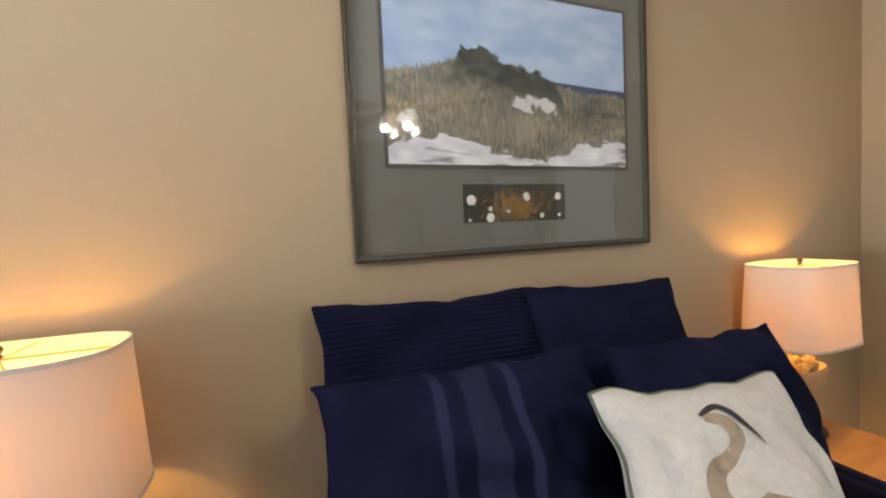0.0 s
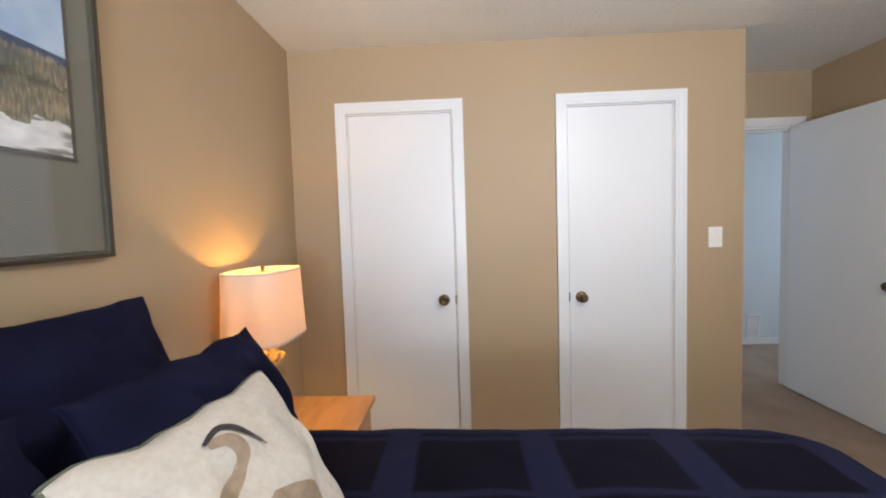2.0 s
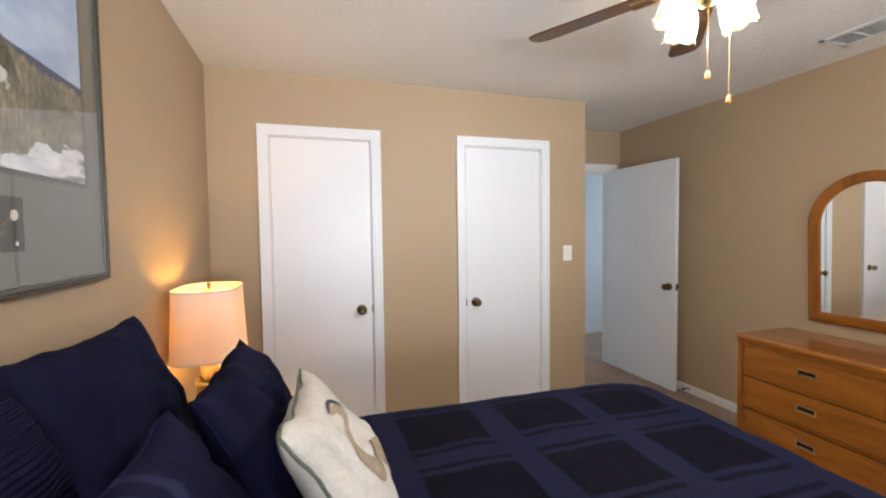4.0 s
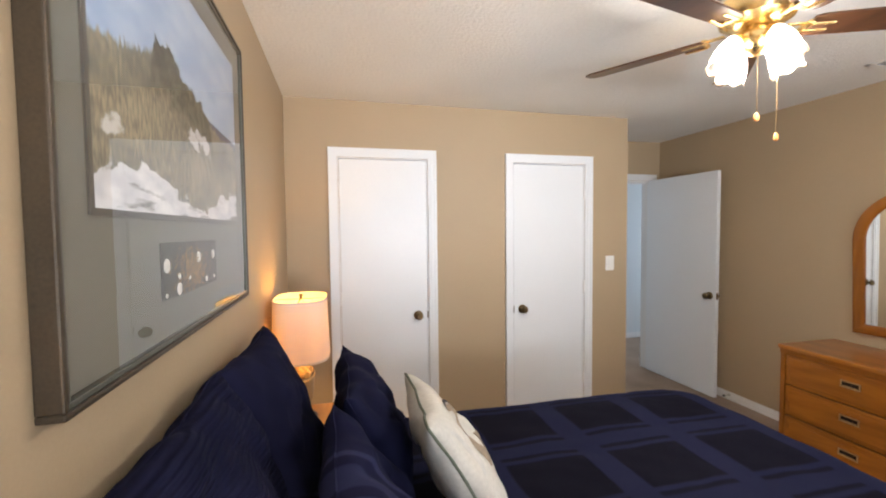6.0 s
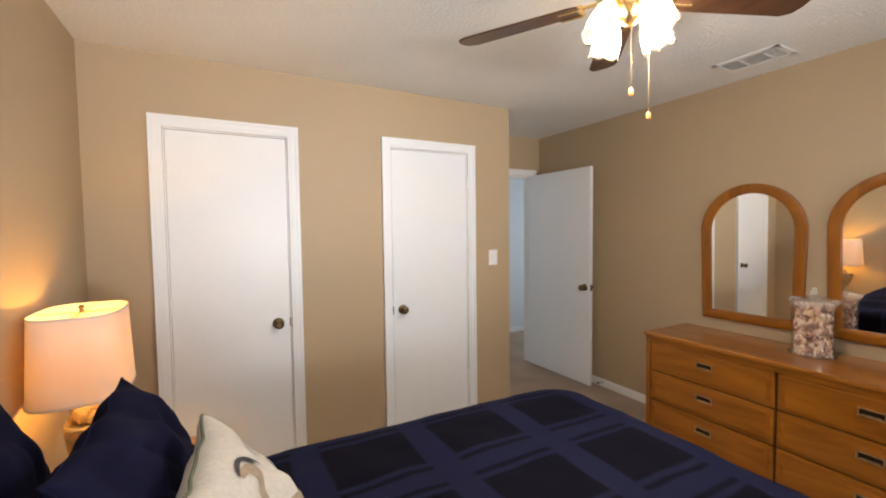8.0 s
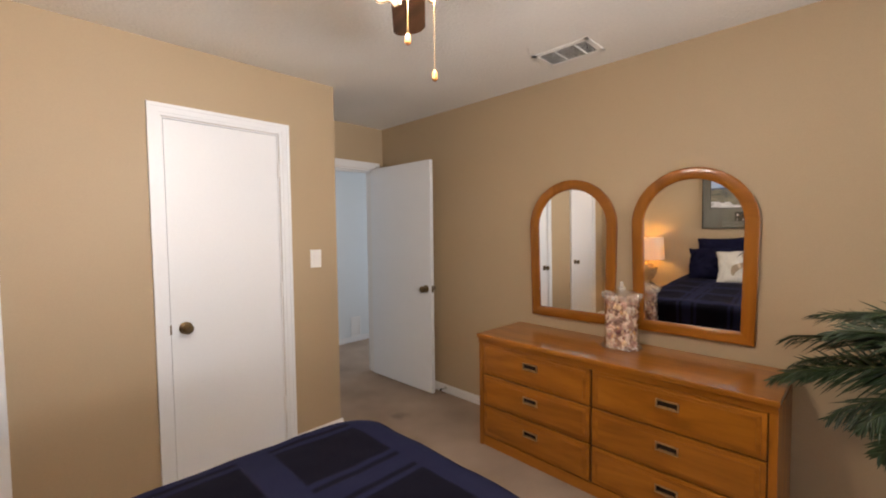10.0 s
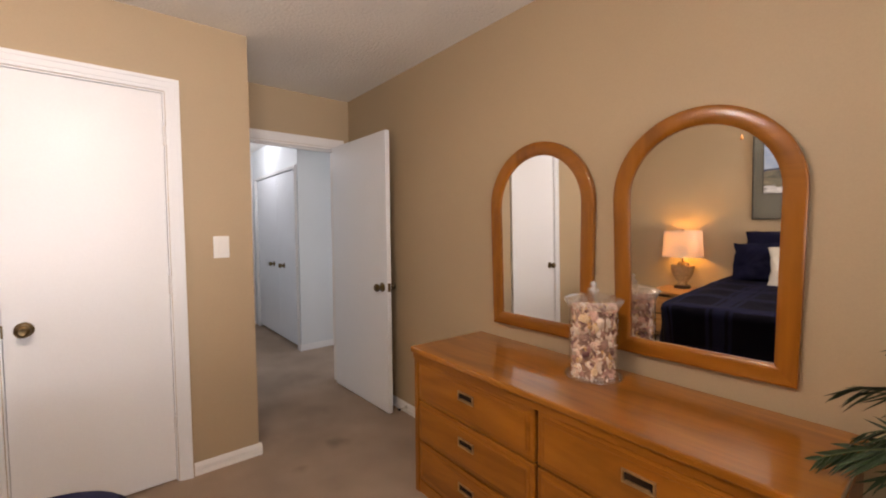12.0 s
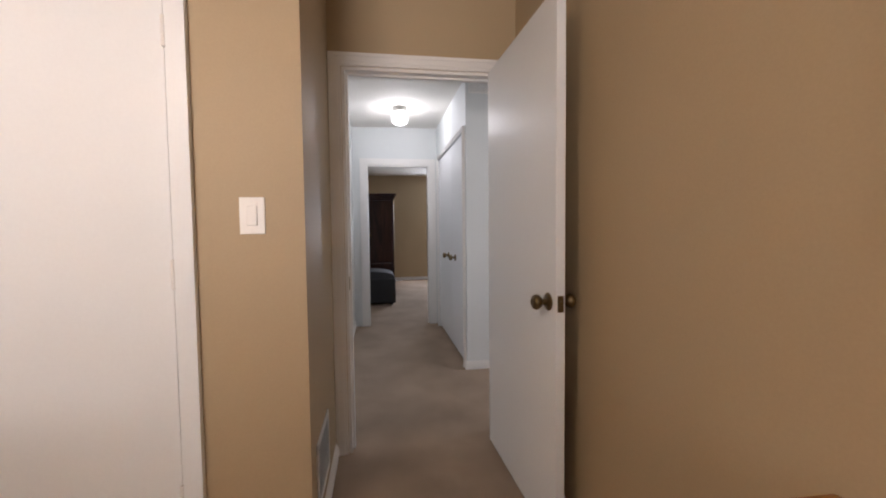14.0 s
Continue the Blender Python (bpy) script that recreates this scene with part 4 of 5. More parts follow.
def printed(name, line, mat, label, lift=0.0016):
    """A flat printed stroke on the cushion's face: (u, v, half width) along it."""
    bm, rows = bmesh.new(), []
    dense = []
    for (a, b, c), (d, e, f) in zip(line, line[1:]):
        for k in range(6):
            s = k / 6
            dense.append((a + (d - a) * s, b + (e - b) * s, c + (f - c) * s))
    dense.append(line[-1])
    for _ in range(6):
        dense = [dense[0]] + [tuple((p[i] + 2 * q[i] + r[i]) / 4 for i in range(3)) for p, q, r in zip(dense, dense[1:], dense[2:])] + [dense[-1]]
    for i, (a, b, w) in enumerate(dense):
        p, q = dense[max(i - 1, 0)], dense[min(i + 1, len(dense) - 1)]
        du, dv = q[0] - p[0], q[1] - p[1]
        L = math.hypot(du, dv) or 1
        row = []
        for k in (-1, -0.5, 0, 0.5, 1):
            c = pillow_point(a - dv / L * w * k, b + du / L * w * k, -1, CW, CH, CT, CS)
            row.append(bm.verts.new(c + Vector((0, -lift, CH / 2))))
        rows.append(row)
    for r0, r1 in zip(rows, rows[1:]):
        for k in range(4):
            bm.faces.new((r0[k], r0[k + 1], r1[k + 1], r1[k]))
    return part(name, bm, mat, cushion, label, smooth=True)


printed("printed_band", [(-0.27, 0.71, 0.035), (-0.13, 0.70, 0.05), (-0.08, 0.60, 0.055), (-0.10, 0.46, 0.055), (-0.22, 0.36, 0.06), (-0.40, 0.29, 0.065), (-0.50, 0.18, 0.07), (-0.46, -0.02, 0.09), (-0.3, -0.15, 0.12)], TAUPE, "curved taupe printed band")
printed("printed_stroke", [(-0.30, 0.72, 0.012), (-0.18, 0.78, 0.022), (-0.10, 0.80, 0.025), (-0.04, 0.74, 0.025), (0.02, 0.62, 0.02), (0.14, 0.44, 0.004)], INK, "dark printed stroke", 0.0032)
printed("printed_patch", [(-0.36, 0.02, 0.03), (-0.18, -0.02, 0.12), (0.04, -0.08, 0.16), (0.2, -0.2, 0.16), (0.3, -0.4, 0.12), (0.3, -0.62, 0.03)], TAUPE, "broad taupe printed patch", 0.0028)
printed("printed_bloom", [(-0.85, 0.7, 0.02), (-0.72, 0.5, 0.06), (-0.74, 0.2, 0.07), (-0.8, 0.0, 0.03)], CREAM, "pale grey printed foliage")
printed("printed_bloom", [(0.5, 0.75, 0.02), (0.58, 0.6, 0.05), (0.64, 0.3, 0.06), (0.7, 0.0, 0.03)], CREAM, "pale grey printed foliage")

# ---- nightstands and lamps ----


def nightstand(at):
    ns = thing("nightstand", "light honey oak nightstand with a drawer beside the bed", "nightstand", at, 0, "pair of nightstands")
    part("top", boxes((-0.255, -0.275, 0.515, 0.255, 0.275, 0.54), bevel=0.006), OAKN, ns)
    for x in (-0.225, 0.207):
        part("side_panel", boxes((x, -0.245, 0.0, x + 0.018, 0.26, 0.515)), OAKN, ns)
    part("back_panel", boxes((-0.207, 0.245, 0.03, 0.207, 0.255, 0.515)), OAKN, ns)
    part("bottom_panel", boxes((-0.207, -0.24, 0.05, 0.207, 0.245, 0.07)), OAKN, ns)
    for z0, z1 in ((0.30, 0.485), (0.085, 0.285)):
        d = part("drawer", boxes((-0.205, -0.26, z0, 0.205, -0.235, z1), bevel=0.006), OAKN, ns)
        part("handle", boxes((-0.05, -0.266, (z0 + z1) / 2 - 0.014, 0.05, -0.259, (z0 + z1) / 2 + 0.014), bevel=0.002), BRASS, d, "dark brass recessed pull")
    return ns


ns1 = nightstand((2.153, 1.135, 0))
ns2 = copy_thing(ns1, pose(-0.13, 1.13, 0))
ns2.scale = (1, 1, 0.552 / 0.54)


def shade_material():
    m = bpy.data.materials.new("cream_linen_shade")
    m.use_nodes = True
    n, ln = m.node_tree.nodes, m.node_tree.links.new
    n.remove(n["Principled BSDF"])
    d, t, mx = n.new("ShaderNodeBsdfDiffuse"), n.new("ShaderNodeBsdfTranslucent"), n.new("ShaderNodeMixShader")
    co, g = n.new("ShaderNodeTexCoord"), n.new("ShaderNodeTexNoise")
    g.inputs["Scale"].default_value = 420
    ln(co.outputs["Object"], g.inputs["Vector"])
    r = n.new("ShaderNodeValToRGB")
    r.color_ramp.elements[0].color, r.color_ramp.elements[1].color = (0.74, 0.67, 0.60, 1), (0.84, 0.78, 0.71, 1)
    ln(g.outputs[0], r.inputs[0])
    ln(r.outputs[0], d.inputs[0])
    t.inputs[0].default_value = (0.84, 0.68, 0.50, 1)
    mx.inputs[0].default_value = 0.27
    ln(d.outputs[0], mx.inputs[1])
    ln(t.outputs[0], mx.inputs[2])
    ln(mx.outputs[0], n["Material Output"].inputs[0])
    return m


SHADE = shade_material()
SHADETRIM = material("shade_binding", (0.62, 0.57, 0.50), 0.8)
BULB = glow("lit_bulb", (1.0, 0.62, 0.28), 30)


def oval(rows, seg=64, power=2.7, close=False):
    """A tube of rounded-oblong rings: rows of (half x, half y, z)."""
    bm, rings = bmesh.new(), []
    for a, b, z in rows:
        ring_ = []
        for k in range(seg):
            c, s = math.cos(2 * math.pi * k / seg), math.sin(2 * math.pi * k / seg)
            ring_.append(bm.verts.new((a * math.copysign(abs(c) ** (2 / power), c), b * math.copysign(abs(s) ** (2 / power), s), z)))
        rings.append(ring_)
    for p, q in zip(rings, rings[1:] + ([rings[0]] if close else [])):
        for k in range(seg):
            bm.faces.new((p[k], p[(k + 1) % seg], q[(k + 1) % seg], q[k]))
    return bm


def table_lamp(at):
    """A carved bowl-shaped base under an oblong linen shade; heights over the nightstand."""
    la = thing("table_lamp", "lit table lamp with carved bowl base and linen shade", "lamp", at, 0, "pair of table lamps")
    part("plinth", oval([(0.001, 0.001, 0.0), (0.085, 0.07, 0.0), (0.088, 0.073, 0.006), (0.085, 0.07, 0.026), (0.07, 0.058, 0.034), (0.001, 0.001, 0.034)]), DARKW, la, "dark wooden plinth", smooth=True)
    bm = oval([(0.001, 0.001, 0.034), (0.05, 0.045, 0.034), (0.052, 0.047, 0.05), (0.046, 0.041, 0.062), (0.062, 0.054, 0.085), (0.09, 0.074, 0.125), (0.11, 0.088, 0.175), (0.121, 0.095, 0.225), (0.124, 0.098, 0.255), (0.118, 0.092, 0.262), (0.108, 0.083, 0.252), (0.02, 0.02, 0.235)], power=2.2)
    for v in bm.verts:
        k = 1 + 0.035 * noise.noise(v.co * 22)
        v.co.x, v.co.y = v.co.x * k, v.co.y * k * (0.62 if v.co.z > 0.07 else 1.0)
    bowl = part("bowl", bm, CERAMIC, la, "carved tan stoneware bowl", smooth=True)
    rg = random.Random(9)
    for k in range(9):
        a = k * 0.7
        bm = bmesh.new()
        bmesh.ops.create_icosphere(bm, subdivisions=2, radius=rg.uniform(0.018, 0.034))
        cx, cy = 0.062 * math.cos(a) * rg.uniform(0.4, 1), 0.028 * math.sin(a) * rg.uniform(0.4, 1)
        for v in bm.verts:
            v.co = v.co * (1 + 0.35 * noise.noise(v.co * 50 + Vector((k, 0, 0)))) + Vector((cx, cy, 0.262 + 0.012 * (k % 3)))
        part("carving", bm, CERAMIC, bowl, "lumpy carved ornament in the bowl", smooth=True)
    part("stem", lathe([(0.012, 0.23), (0.009, 0.25), (0.008, 0.40), (0.017, 0.402), (0.017, 0.45), (0.012, 0.455)], 16), GOLD, la, "brass stem and socket", smooth=True)
    b = part("bulb", shift(lathe([(0.012, 0.0), (0.014, 0.012), (0.026, 0.04), (0.029, 0.06), (0.022, 0.082), (0.004, 0.09)], 16), 0, 0, 0.452), BULB, la, "glowing warm bulb", smooth=True)
    b.visible_shadow = False
    part("harp", tube([(0.0, 0.02, 0.40), (0.0, 0.052, 0.46), (0.0, 0.055, 0.54), (0.0, 0.03, 0.61), (0.0, 0.0, 0.655), (0.0, -0.03, 0.61), (0.0, -0.055, 0.54), (0.0, -0.052, 0.46), (0.0, -0.02, 0.40)], 0.002, 6), GOLD, la, smooth=True)
    part("spider", boxes((-0.186, -0.0018, 0.6495, 0.186, 0.0018, 0.6525), (-0.0018, -0.127, 0.6495, 0.0018, 0.127, 0.6525)), GOLD, la)
    part("finial", shift(lathe([(0.006, 0.0), (0.009, 0.003), (0.005, 0.008), (0.010, 0.015), (0.008, 0.021), (0.003, 0.025)], 14), 0, 0, 0.653), BRASS, la, "small brass finial", smooth=True)
    sh = part("shade", oval([(0.203, 0.140, 0.362), (0.187, 0.128, 0.66), (0.1855, 0.1265, 0.66), (0.2015, 0.1385, 0.362)], close=True, power=3.2), SHADE, la, "cream linen oblong shade", smooth=True)
    for z, a, b_ in ((0.362, 0.2045, 0.1415), (0.652, 0.1888, 0.1298)):
        part("binding", oval([(a, b_, z), (a - 0.0004, b_ - 0.0004, z + 0.009), (a - 0.0012, b_ - 0.0012, z + 0.009), (a - 0.0009, b_ - 0.0009, z)], close=True, power=3.2), SHADETRIM, sh, "narrow bound edge")
    return la


tl1 = table_lamp((2.183, 1.283, 0.54))
copy_thing(tl1, pose(-0.118, 1.275, 0.545))

# ---- the dresser ----
DW, DD = 1.555, 0.475
dresser = thing("dresser", "honey oak dresser with six drawers and brass pulls", "dresser", (1.285, -2.003, 0), -1.2)
part("top", boxes((-DW / 2 - 0.006, -0.246, 0.722, DW / 2 + 0.006, 0.245, 0.75), bevel=0.007), OAKTOP, dresser)
part("top_rail", boxes((-DW / 2, 0.19, 0.69, DW / 2, 0.232, 0.7215), bevel=0.002), OAK, dresser)
for _x in (-DW / 2, DW / 2 - 0.03):
    part("side_panel", boxes((_x, -0.225, 0.0, _x + 0.03, 0.225, 0.69), bevel=0.003), OAKV, dresser)
# Centre stile and carcass carry the gap shade in their colour.
part("centre_stile", boxes((-0.007, 0.19, 0.07, 0.007, 0.206, 0.69)), OAKSHADE, dresser)
part("back_panel", boxes((-DW / 2 + 0.03, -0.225, 0.03, DW / 2 - 0.03, -0.215, 0.69)), OAK, dresser)
part("carcass", boxes((-DW / 2 + 0.03, -0.2, 0.07, -0.016, 0.185, 0.69), (0.016, -0.2, 0.07, DW / 2 - 0.03, 0.185, 0.69)), OAKSHADE, dresser, "oak carcass, coloured dark for the shade behind the drawers")
part("plinth", boxes((-DW / 2 + 0.03, 0.12, 0.0, DW / 2 - 0.03, 0.218, 0.066), bevel=0.004), OAK, dresser)


def pull(parent, x, z, y):
    """A recessed campaign pull: brass plate with a dark cup and a bail."""
    p = part("pull", ring(x - 0.05, x + 0.05, z - 0.021, z + 0.021, 0.0075, y - 0.001, y + 0.005, 0.0015), PULLM, parent, "worn antique brass recessed pull")
    part("cup", boxes((x - 0.042, y - 0.001, z - 0.013, x + 0.042, y + 0.0012, z + 0.013)), CUPM, p, "dark cup of the pull")
    part("bail", boxes((x - 0.036, y + 0.001, z - 0.0125, x + 0.036, y + 0.0065, z - 0.0075), bevel=0.002), PULLM, p)


for _xa, _xb in ((0.007, DW / 2 - 0.034), (-DW / 2 + 0.034, -0.007)):
    for _z0, _z1 in ((0.487, 0.687), (0.281, 0.479), (0.075, 0.273)):
        _d = part("drawer", boxes((_xa, 0.19, _z0, _xb, 0.224, _z1), bevel=0.006), OAK, dresser)
        part("panel", boxes((_xa + 0.02, 0.2185, _z0 + 0.016, _xb - 0.02, 0.228, _z1 - 0.016), bevel=0.0045), OAK, _d)
        part("field", boxes((_xa + 0.036, 0.2275, _z0 + 0.030, _xb - 0.036, 0.2305, _z1 - 0.030), bevel=0.0014), OAK, _d)
        pull(_d, (_xa + _xb) / 2, (_z0 + _z1) / 2 + 0.022, 0.231)


# Rails in darkened oak draw the shade line between the drawer fronts.
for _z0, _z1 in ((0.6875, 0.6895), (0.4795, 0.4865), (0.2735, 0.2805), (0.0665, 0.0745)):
    part("drawer_rail", boxes((-DW / 2 + 0.032, 0.186, _z0, DW / 2 - 0.032, 0.211, _z1)), OAKSHADE, dresser, "recessed oak rail, coloured dark for the shade between drawers")


def arch_outline(w, h, n=28):
    """An upright oblong with a round head, from the bottom left, in x and z."""
    r = w / 2
    pts = [(-r, 0.0), (r, 0.0)]
    pts += [(r * math.cos(math.pi * k / n), h - r + r * math.sin(math.pi * k / n)) for k in range(n + 1)]
    return pts


def arch_piece(outer, inner, picks, y0, y1, bev):
    """A length of moulding between two arched outlines, with eased edges and closed ends."""
    bm = bmesh.new()
    o, i = [outer[k] for k in picks], [inner[k] for k in picks]
    mid = lambda f: [(a[0] + (b[0] - a[0]) * f, a[1] + (b[1] - a[1]) * f) for a, b in zip(o, i)]  # noqa: E731
    rows = [(mid(0), y0), (mid(0), y1 - bev), (mid(0.06), y1 - 0.3 * bev), (mid(0.14), y1), (mid(0.72), y1), (mid(0.86), y1 - bev * 0.6), (mid(0.96), y1 - 1.4 * bev), (mid(1), y1 - 2 * bev), (mid(1), y0)]
    rings = [[bm.verts.new((x, y, z)) for x, z in pts] for pts, y in rows]
    for a, b in zip(rings, rings[1:] + rings[:1]):
        for k in range(len(picks) - 1):
            bm.faces.new((a[k], a[k + 1], b[k + 1], b[k]))
    bm.faces.new([r[0] for r in rings])
    bm.faces.new([r[-1] for r in rings][::-1])
    return bm


def wall_mirror(x, z):
    m = thing("wall_mirror", "arched wall mirror in a honey oak frame", "mirror", (x, SOUTH, z), 0, "pair of arched mirrors")
    w, h, b = 0.608, 0.926, 0.063
    o, i = arch_outline(w, h), arch_outline(w - 2 * b, h - 2 * b)
    i = [(px, pz + b) for px, pz in i]
    taper = lambda pts: [(px * (0.955 + 0.045 * min(1, pz / (h - w / 2))), pz) for px, pz in pts]  # noqa: E731
    o, i = taper(o), taper(i)
    n, half = len(o), 2 + (len(o) - 3) // 2
    for name, picks, mat in (("bottom_rail", [0, 1], OAK), ("stile", [1, 2], OAKV), ("stile", [n - 1, 0], OAKV), ("arch", list(range(2, half + 1)), OAKV), ("arch", list(range(half, n)), OAK)):
        part(name, arch_piece(o, i, picks, 0.0, 0.026, 0.004), mat, m, smooth=True)
    bm = bmesh.new()
    f = bm.faces.new([bm.verts.new((px * 1.01, 0.010, pz)) for px, pz in i])
    part("mirror_glass", bm, MIRROR, m, "silvered mirror glass")
    back = bmesh.new()
    back.faces.new([back.verts.new((px * 1.02, 0.004, pz)) for px, pz in i])
    part("backing", back, OAKSHADE, m)
    return m


wm1 = wall_mirror(1.648, 0.828)
wm1.matrix_basis = pose(1.648, SOUTH + 0.004, 0.828, -0.7, 0, 0.6)
copy_thing(wm1, pose(0.947, SOUTH + 0.005, 0.832, -0.8, 0, 0.95))

# ---- the jar of shells ----
JX, JY = 1.247, -2.082
jar = thing("glass_jar", "lidded clear glass jar filled with sea shells", "jar", (JX, JY, 0.75))
jar.scale = (0.97, 0.97, 0.97)
R = 0.0945
part("vessel", lathe([(0.096, 0.0), (0.108, 0.005), (0.107, 0.013), (R, 0.024), (R, 0.27), (0.099, 0.290), (0.110, 0.308), (0.114, 0.314), (0.112, 0.317)], 40, cap=False), JARGLASS, jar, "thick clear glass body", smooth=True).visible_shadow = False
part("lid", lathe([(0.001, 0.316), (0.108, 0.318), (0.111, 0.322), (0.09, 0.332), (0.05, 0.340), (0.020, 0.344), (0.014, 0.346), (0.001, 0.347)], 32, cap=False), JARGLASS, jar, "domed glass lid with a knob", smooth=True).visible_shadow = False


def shell_mesh(kind, seed):
    """A ribbed half shell, a stubby whelk or a rounded fragment, about one unit across."""
    bm = bmesh.new()
    if kind == 0:
        n, m = 16, 6
        rows = []
        for a in range(m + 1):
            t = a / m
            rows.append([bm.verts.new((t * math.sin((k / n - 0.5) * 2.5), t * math.cos((k / n - 0.5) * 2.5) - 0.5, 0.45 * math.sin(t * 2.7) * math.cos((k / n - 0.5) * 2.0) + 0.11 * (k % 2) * t)) for k in range(n + 1)])
        for p, q in zip(rows, rows[1:]):
            for k in range(n):
                bm.faces.new((p[k], p[k + 1], q[k + 1], q[k]))
        bmesh.ops.remove_doubles(bm, verts=bm.verts, dist=1e-4)
    else:
        bmesh.ops.create_icosphere(bm, subdivisions=2, radius=0.75)
        for v in bm.verts:
            c = v.co * (1 + 0.22 * abs(math.sin(4.5 * math.atan2(v.co.y, v.co.x) + seed)) + 0.55 * noise.noise(v.co * 1.7 + Vector((seed * 3.1, 0, 0))))
            v.co = Vector((c.x, c.y * 0.75, c.z * (0.5 if kind == 1 else 0.95)))
            if kind == 2:
                v.co.x *= 1 + 0.5 * v.co.z
                v.co.z += 0.06 * math.sin(9 * v.co.x)
    return bm


def shell_material(name, islands=False):
    m = material(name, (0.6, 0.5, 0.45), 0.45, vary=0.2, scale=4, fine=30)
    n, ln = m.node_tree.nodes, m.node_tree.links.new
    oi, r = n.new("ShaderNodeObjectInfo"), n.new("ShaderNodeValToRGB")
    r.color_ramp.interpolation = "CONSTANT"
    cols = [(0.82, 0.66, 0.50), (0.66, 0.40, 0.30), (0.86, 0.74, 0.60), (0.22, 0.09, 0.08), (0.76, 0.47, 0.20), (0.80, 0.59, 0.44), (0.38, 0.23, 0.17), (0.74, 0.47, 0.37), (0.82, 0.62, 0.38), (0.84, 0.70, 0.56), (0.50, 0.28, 0.22)]
    while len(r.color_ramp.elements) < len(cols):
        r.color_ramp.elements.new(0.5)
    for k, (e, c) in enumerate(zip(r.color_ramp.elements, cols)):
        e.position, e.color = k / len(cols), (*c, 1)
    if islands:
        ge = n.new("ShaderNodeNewGeometry")
        ln(ge.outputs["Random Per Island"], r.inputs[0])
    else:
        ln(oi.outputs["Random"], r.inputs[0])
    ln(r.outputs[0], n["Hue/Saturation/Value"].inputs["Color"])
    return m


SEASHELL = shell_material("sea_shells")
_protos = []
for _k in range(6):
    _bm = shell_mesh(_k % 3, _k)
    bmesh.ops.recalc_face_normals(_bm, faces=_bm.faces)
    _me = bpy.data.meshes.new("shell")
    _bm.to_mesh(_me)
    _bm.free()
    _me.materials.append(SEASHELL)
    for _f in _me.polygons:
        _f.use_smooth = _k % 3 == 2
    _protos.append(_me)
_rg = random.Random(21)
for _lay in range(13):
    for _k in range(21):
        _rr, _a = 0.067 + _rg.uniform(-0.004, 0.004), (_k + 0.5 * (_lay % 2)) * 2 * math.pi / 21 + _rg.uniform(-0.1, 0.1)
        _o = new("shell", _rg.choice(_protos))
        _o.parent = jar
        _s = _rg.uniform(0.014, 0.027)
        _o.matrix_basis = Matrix.LocRotScale((_rr * math.cos(_a), _rr * math.sin(_a), 0.020 + 0.0216 * _lay + _rg.uniform(-0.005, 0.005)), Euler([_rg.uniform(0, 6.3) for _q in range(3)]), (_s, _s, _s))
CHIPM = shell_material("shell_chips", True)
_bm = bmesh.new()
for _k in range(620):
    _a, _rr, _z = _rg.uniform(0, 6.283), 0.081 + _rg.uniform(-0.012, 0.003), _rg.uniform(0.010, 0.29)
    if _k > 470:
        _rr, _z = 0.085 * math.sqrt(_rg.random()), 0.286 + _rg.uniform(-0.006, 0.008)
    _l, _w, _t = _rg.uniform(0.006, 0.013), _rg.uniform(0.004, 0.008), _rg.uniform(0.001, 0.003)
    _m = Matrix.LocRotScale((_rr * math.cos(_a), _rr * math.sin(_a), _z), Euler([_rg.uniform(0, 6.3) for _q in range(3)]), (1, 1, 1))
    _v = [_bm.verts.new(_m @ Vector(c)) for c in ((-_l, 0, 0), (-_l * 0.3, _w, 0), (_l, _w * 0.4, 0), (_l * 0.6, -_w, 0), (-_l * 0.5, -_w * 0.8, 0), (0, 0, _t * 1.6))]
    for _q in range(5):
        _bm.faces.new((_v[_q], _v[(_q + 1) % 5], _v[5]))
tagged(part("shell_chips", _bm, CHIPM, jar, "broken shell chips in white, pink and brown"), kind="stuff")
# Whitish colour paints in the bright glints of clear glass on rim and knob.
PALEGLASS = bpy.data.materials.new("whitened_glass_edge")
PALEGLASS.use_nodes = True
_n, _l = PALEGLASS.node_tree.nodes, PALEGLASS.node_tree.links.new
_b = _n["Principled BSDF"]
_b.inputs["Base Color"].default_value, _b.inputs["Roughness"].default_value, _b.inputs["Alpha"].default_value = (0.9, 0.92, 0.9, 1), 0.04, 0.28
part("glass_foot", lathe([(0.100, 0.0), (0.110, 0.003), (0.1125, 0.008), (0.109, 0.014), (0.100, 0.019), (0.0955, 0.026)], 40, cap=False), JARGLASS, jar, "thick flared glass foot", smooth=True).visible_shadow = False
part("glass_rim", lathe([(0.0985, 0.287), (0.106, 0.300), (0.114, 0.310), (0.116, 0.316), (0.112, 0.320)], 40, cap=False), PALEGLASS, jar, "thick flared glass lip, whitened for its glints", smooth=True).visible_shadow = False
_bm = lathe([(0.001, 0.006), (0.072, 0.006)] + [(0.072, 0.006 + 0.01 * k) for k in range(1, 27)] + [(0.06, 0.275), (0.001, 0.28)], 48, cap=False)
for _v in _bm.verts:
    _q = 1 + 0.10 * noise.noise(_v.co * 45) + 0.05 * noise.noise(_v.co * 110)
    _v.co.x, _v.co.y = _v.co.x * _q, _v.co.y * _q
tagged(part("shell_grit", _bm, material("shell_grit", (0.40, 0.24, 0.17), 0.7, vary=0.5, scale=60, fine=220, bump=0.8, dist=0.004), jar, "packed small shells and fragments", smooth=True), kind="stuff")
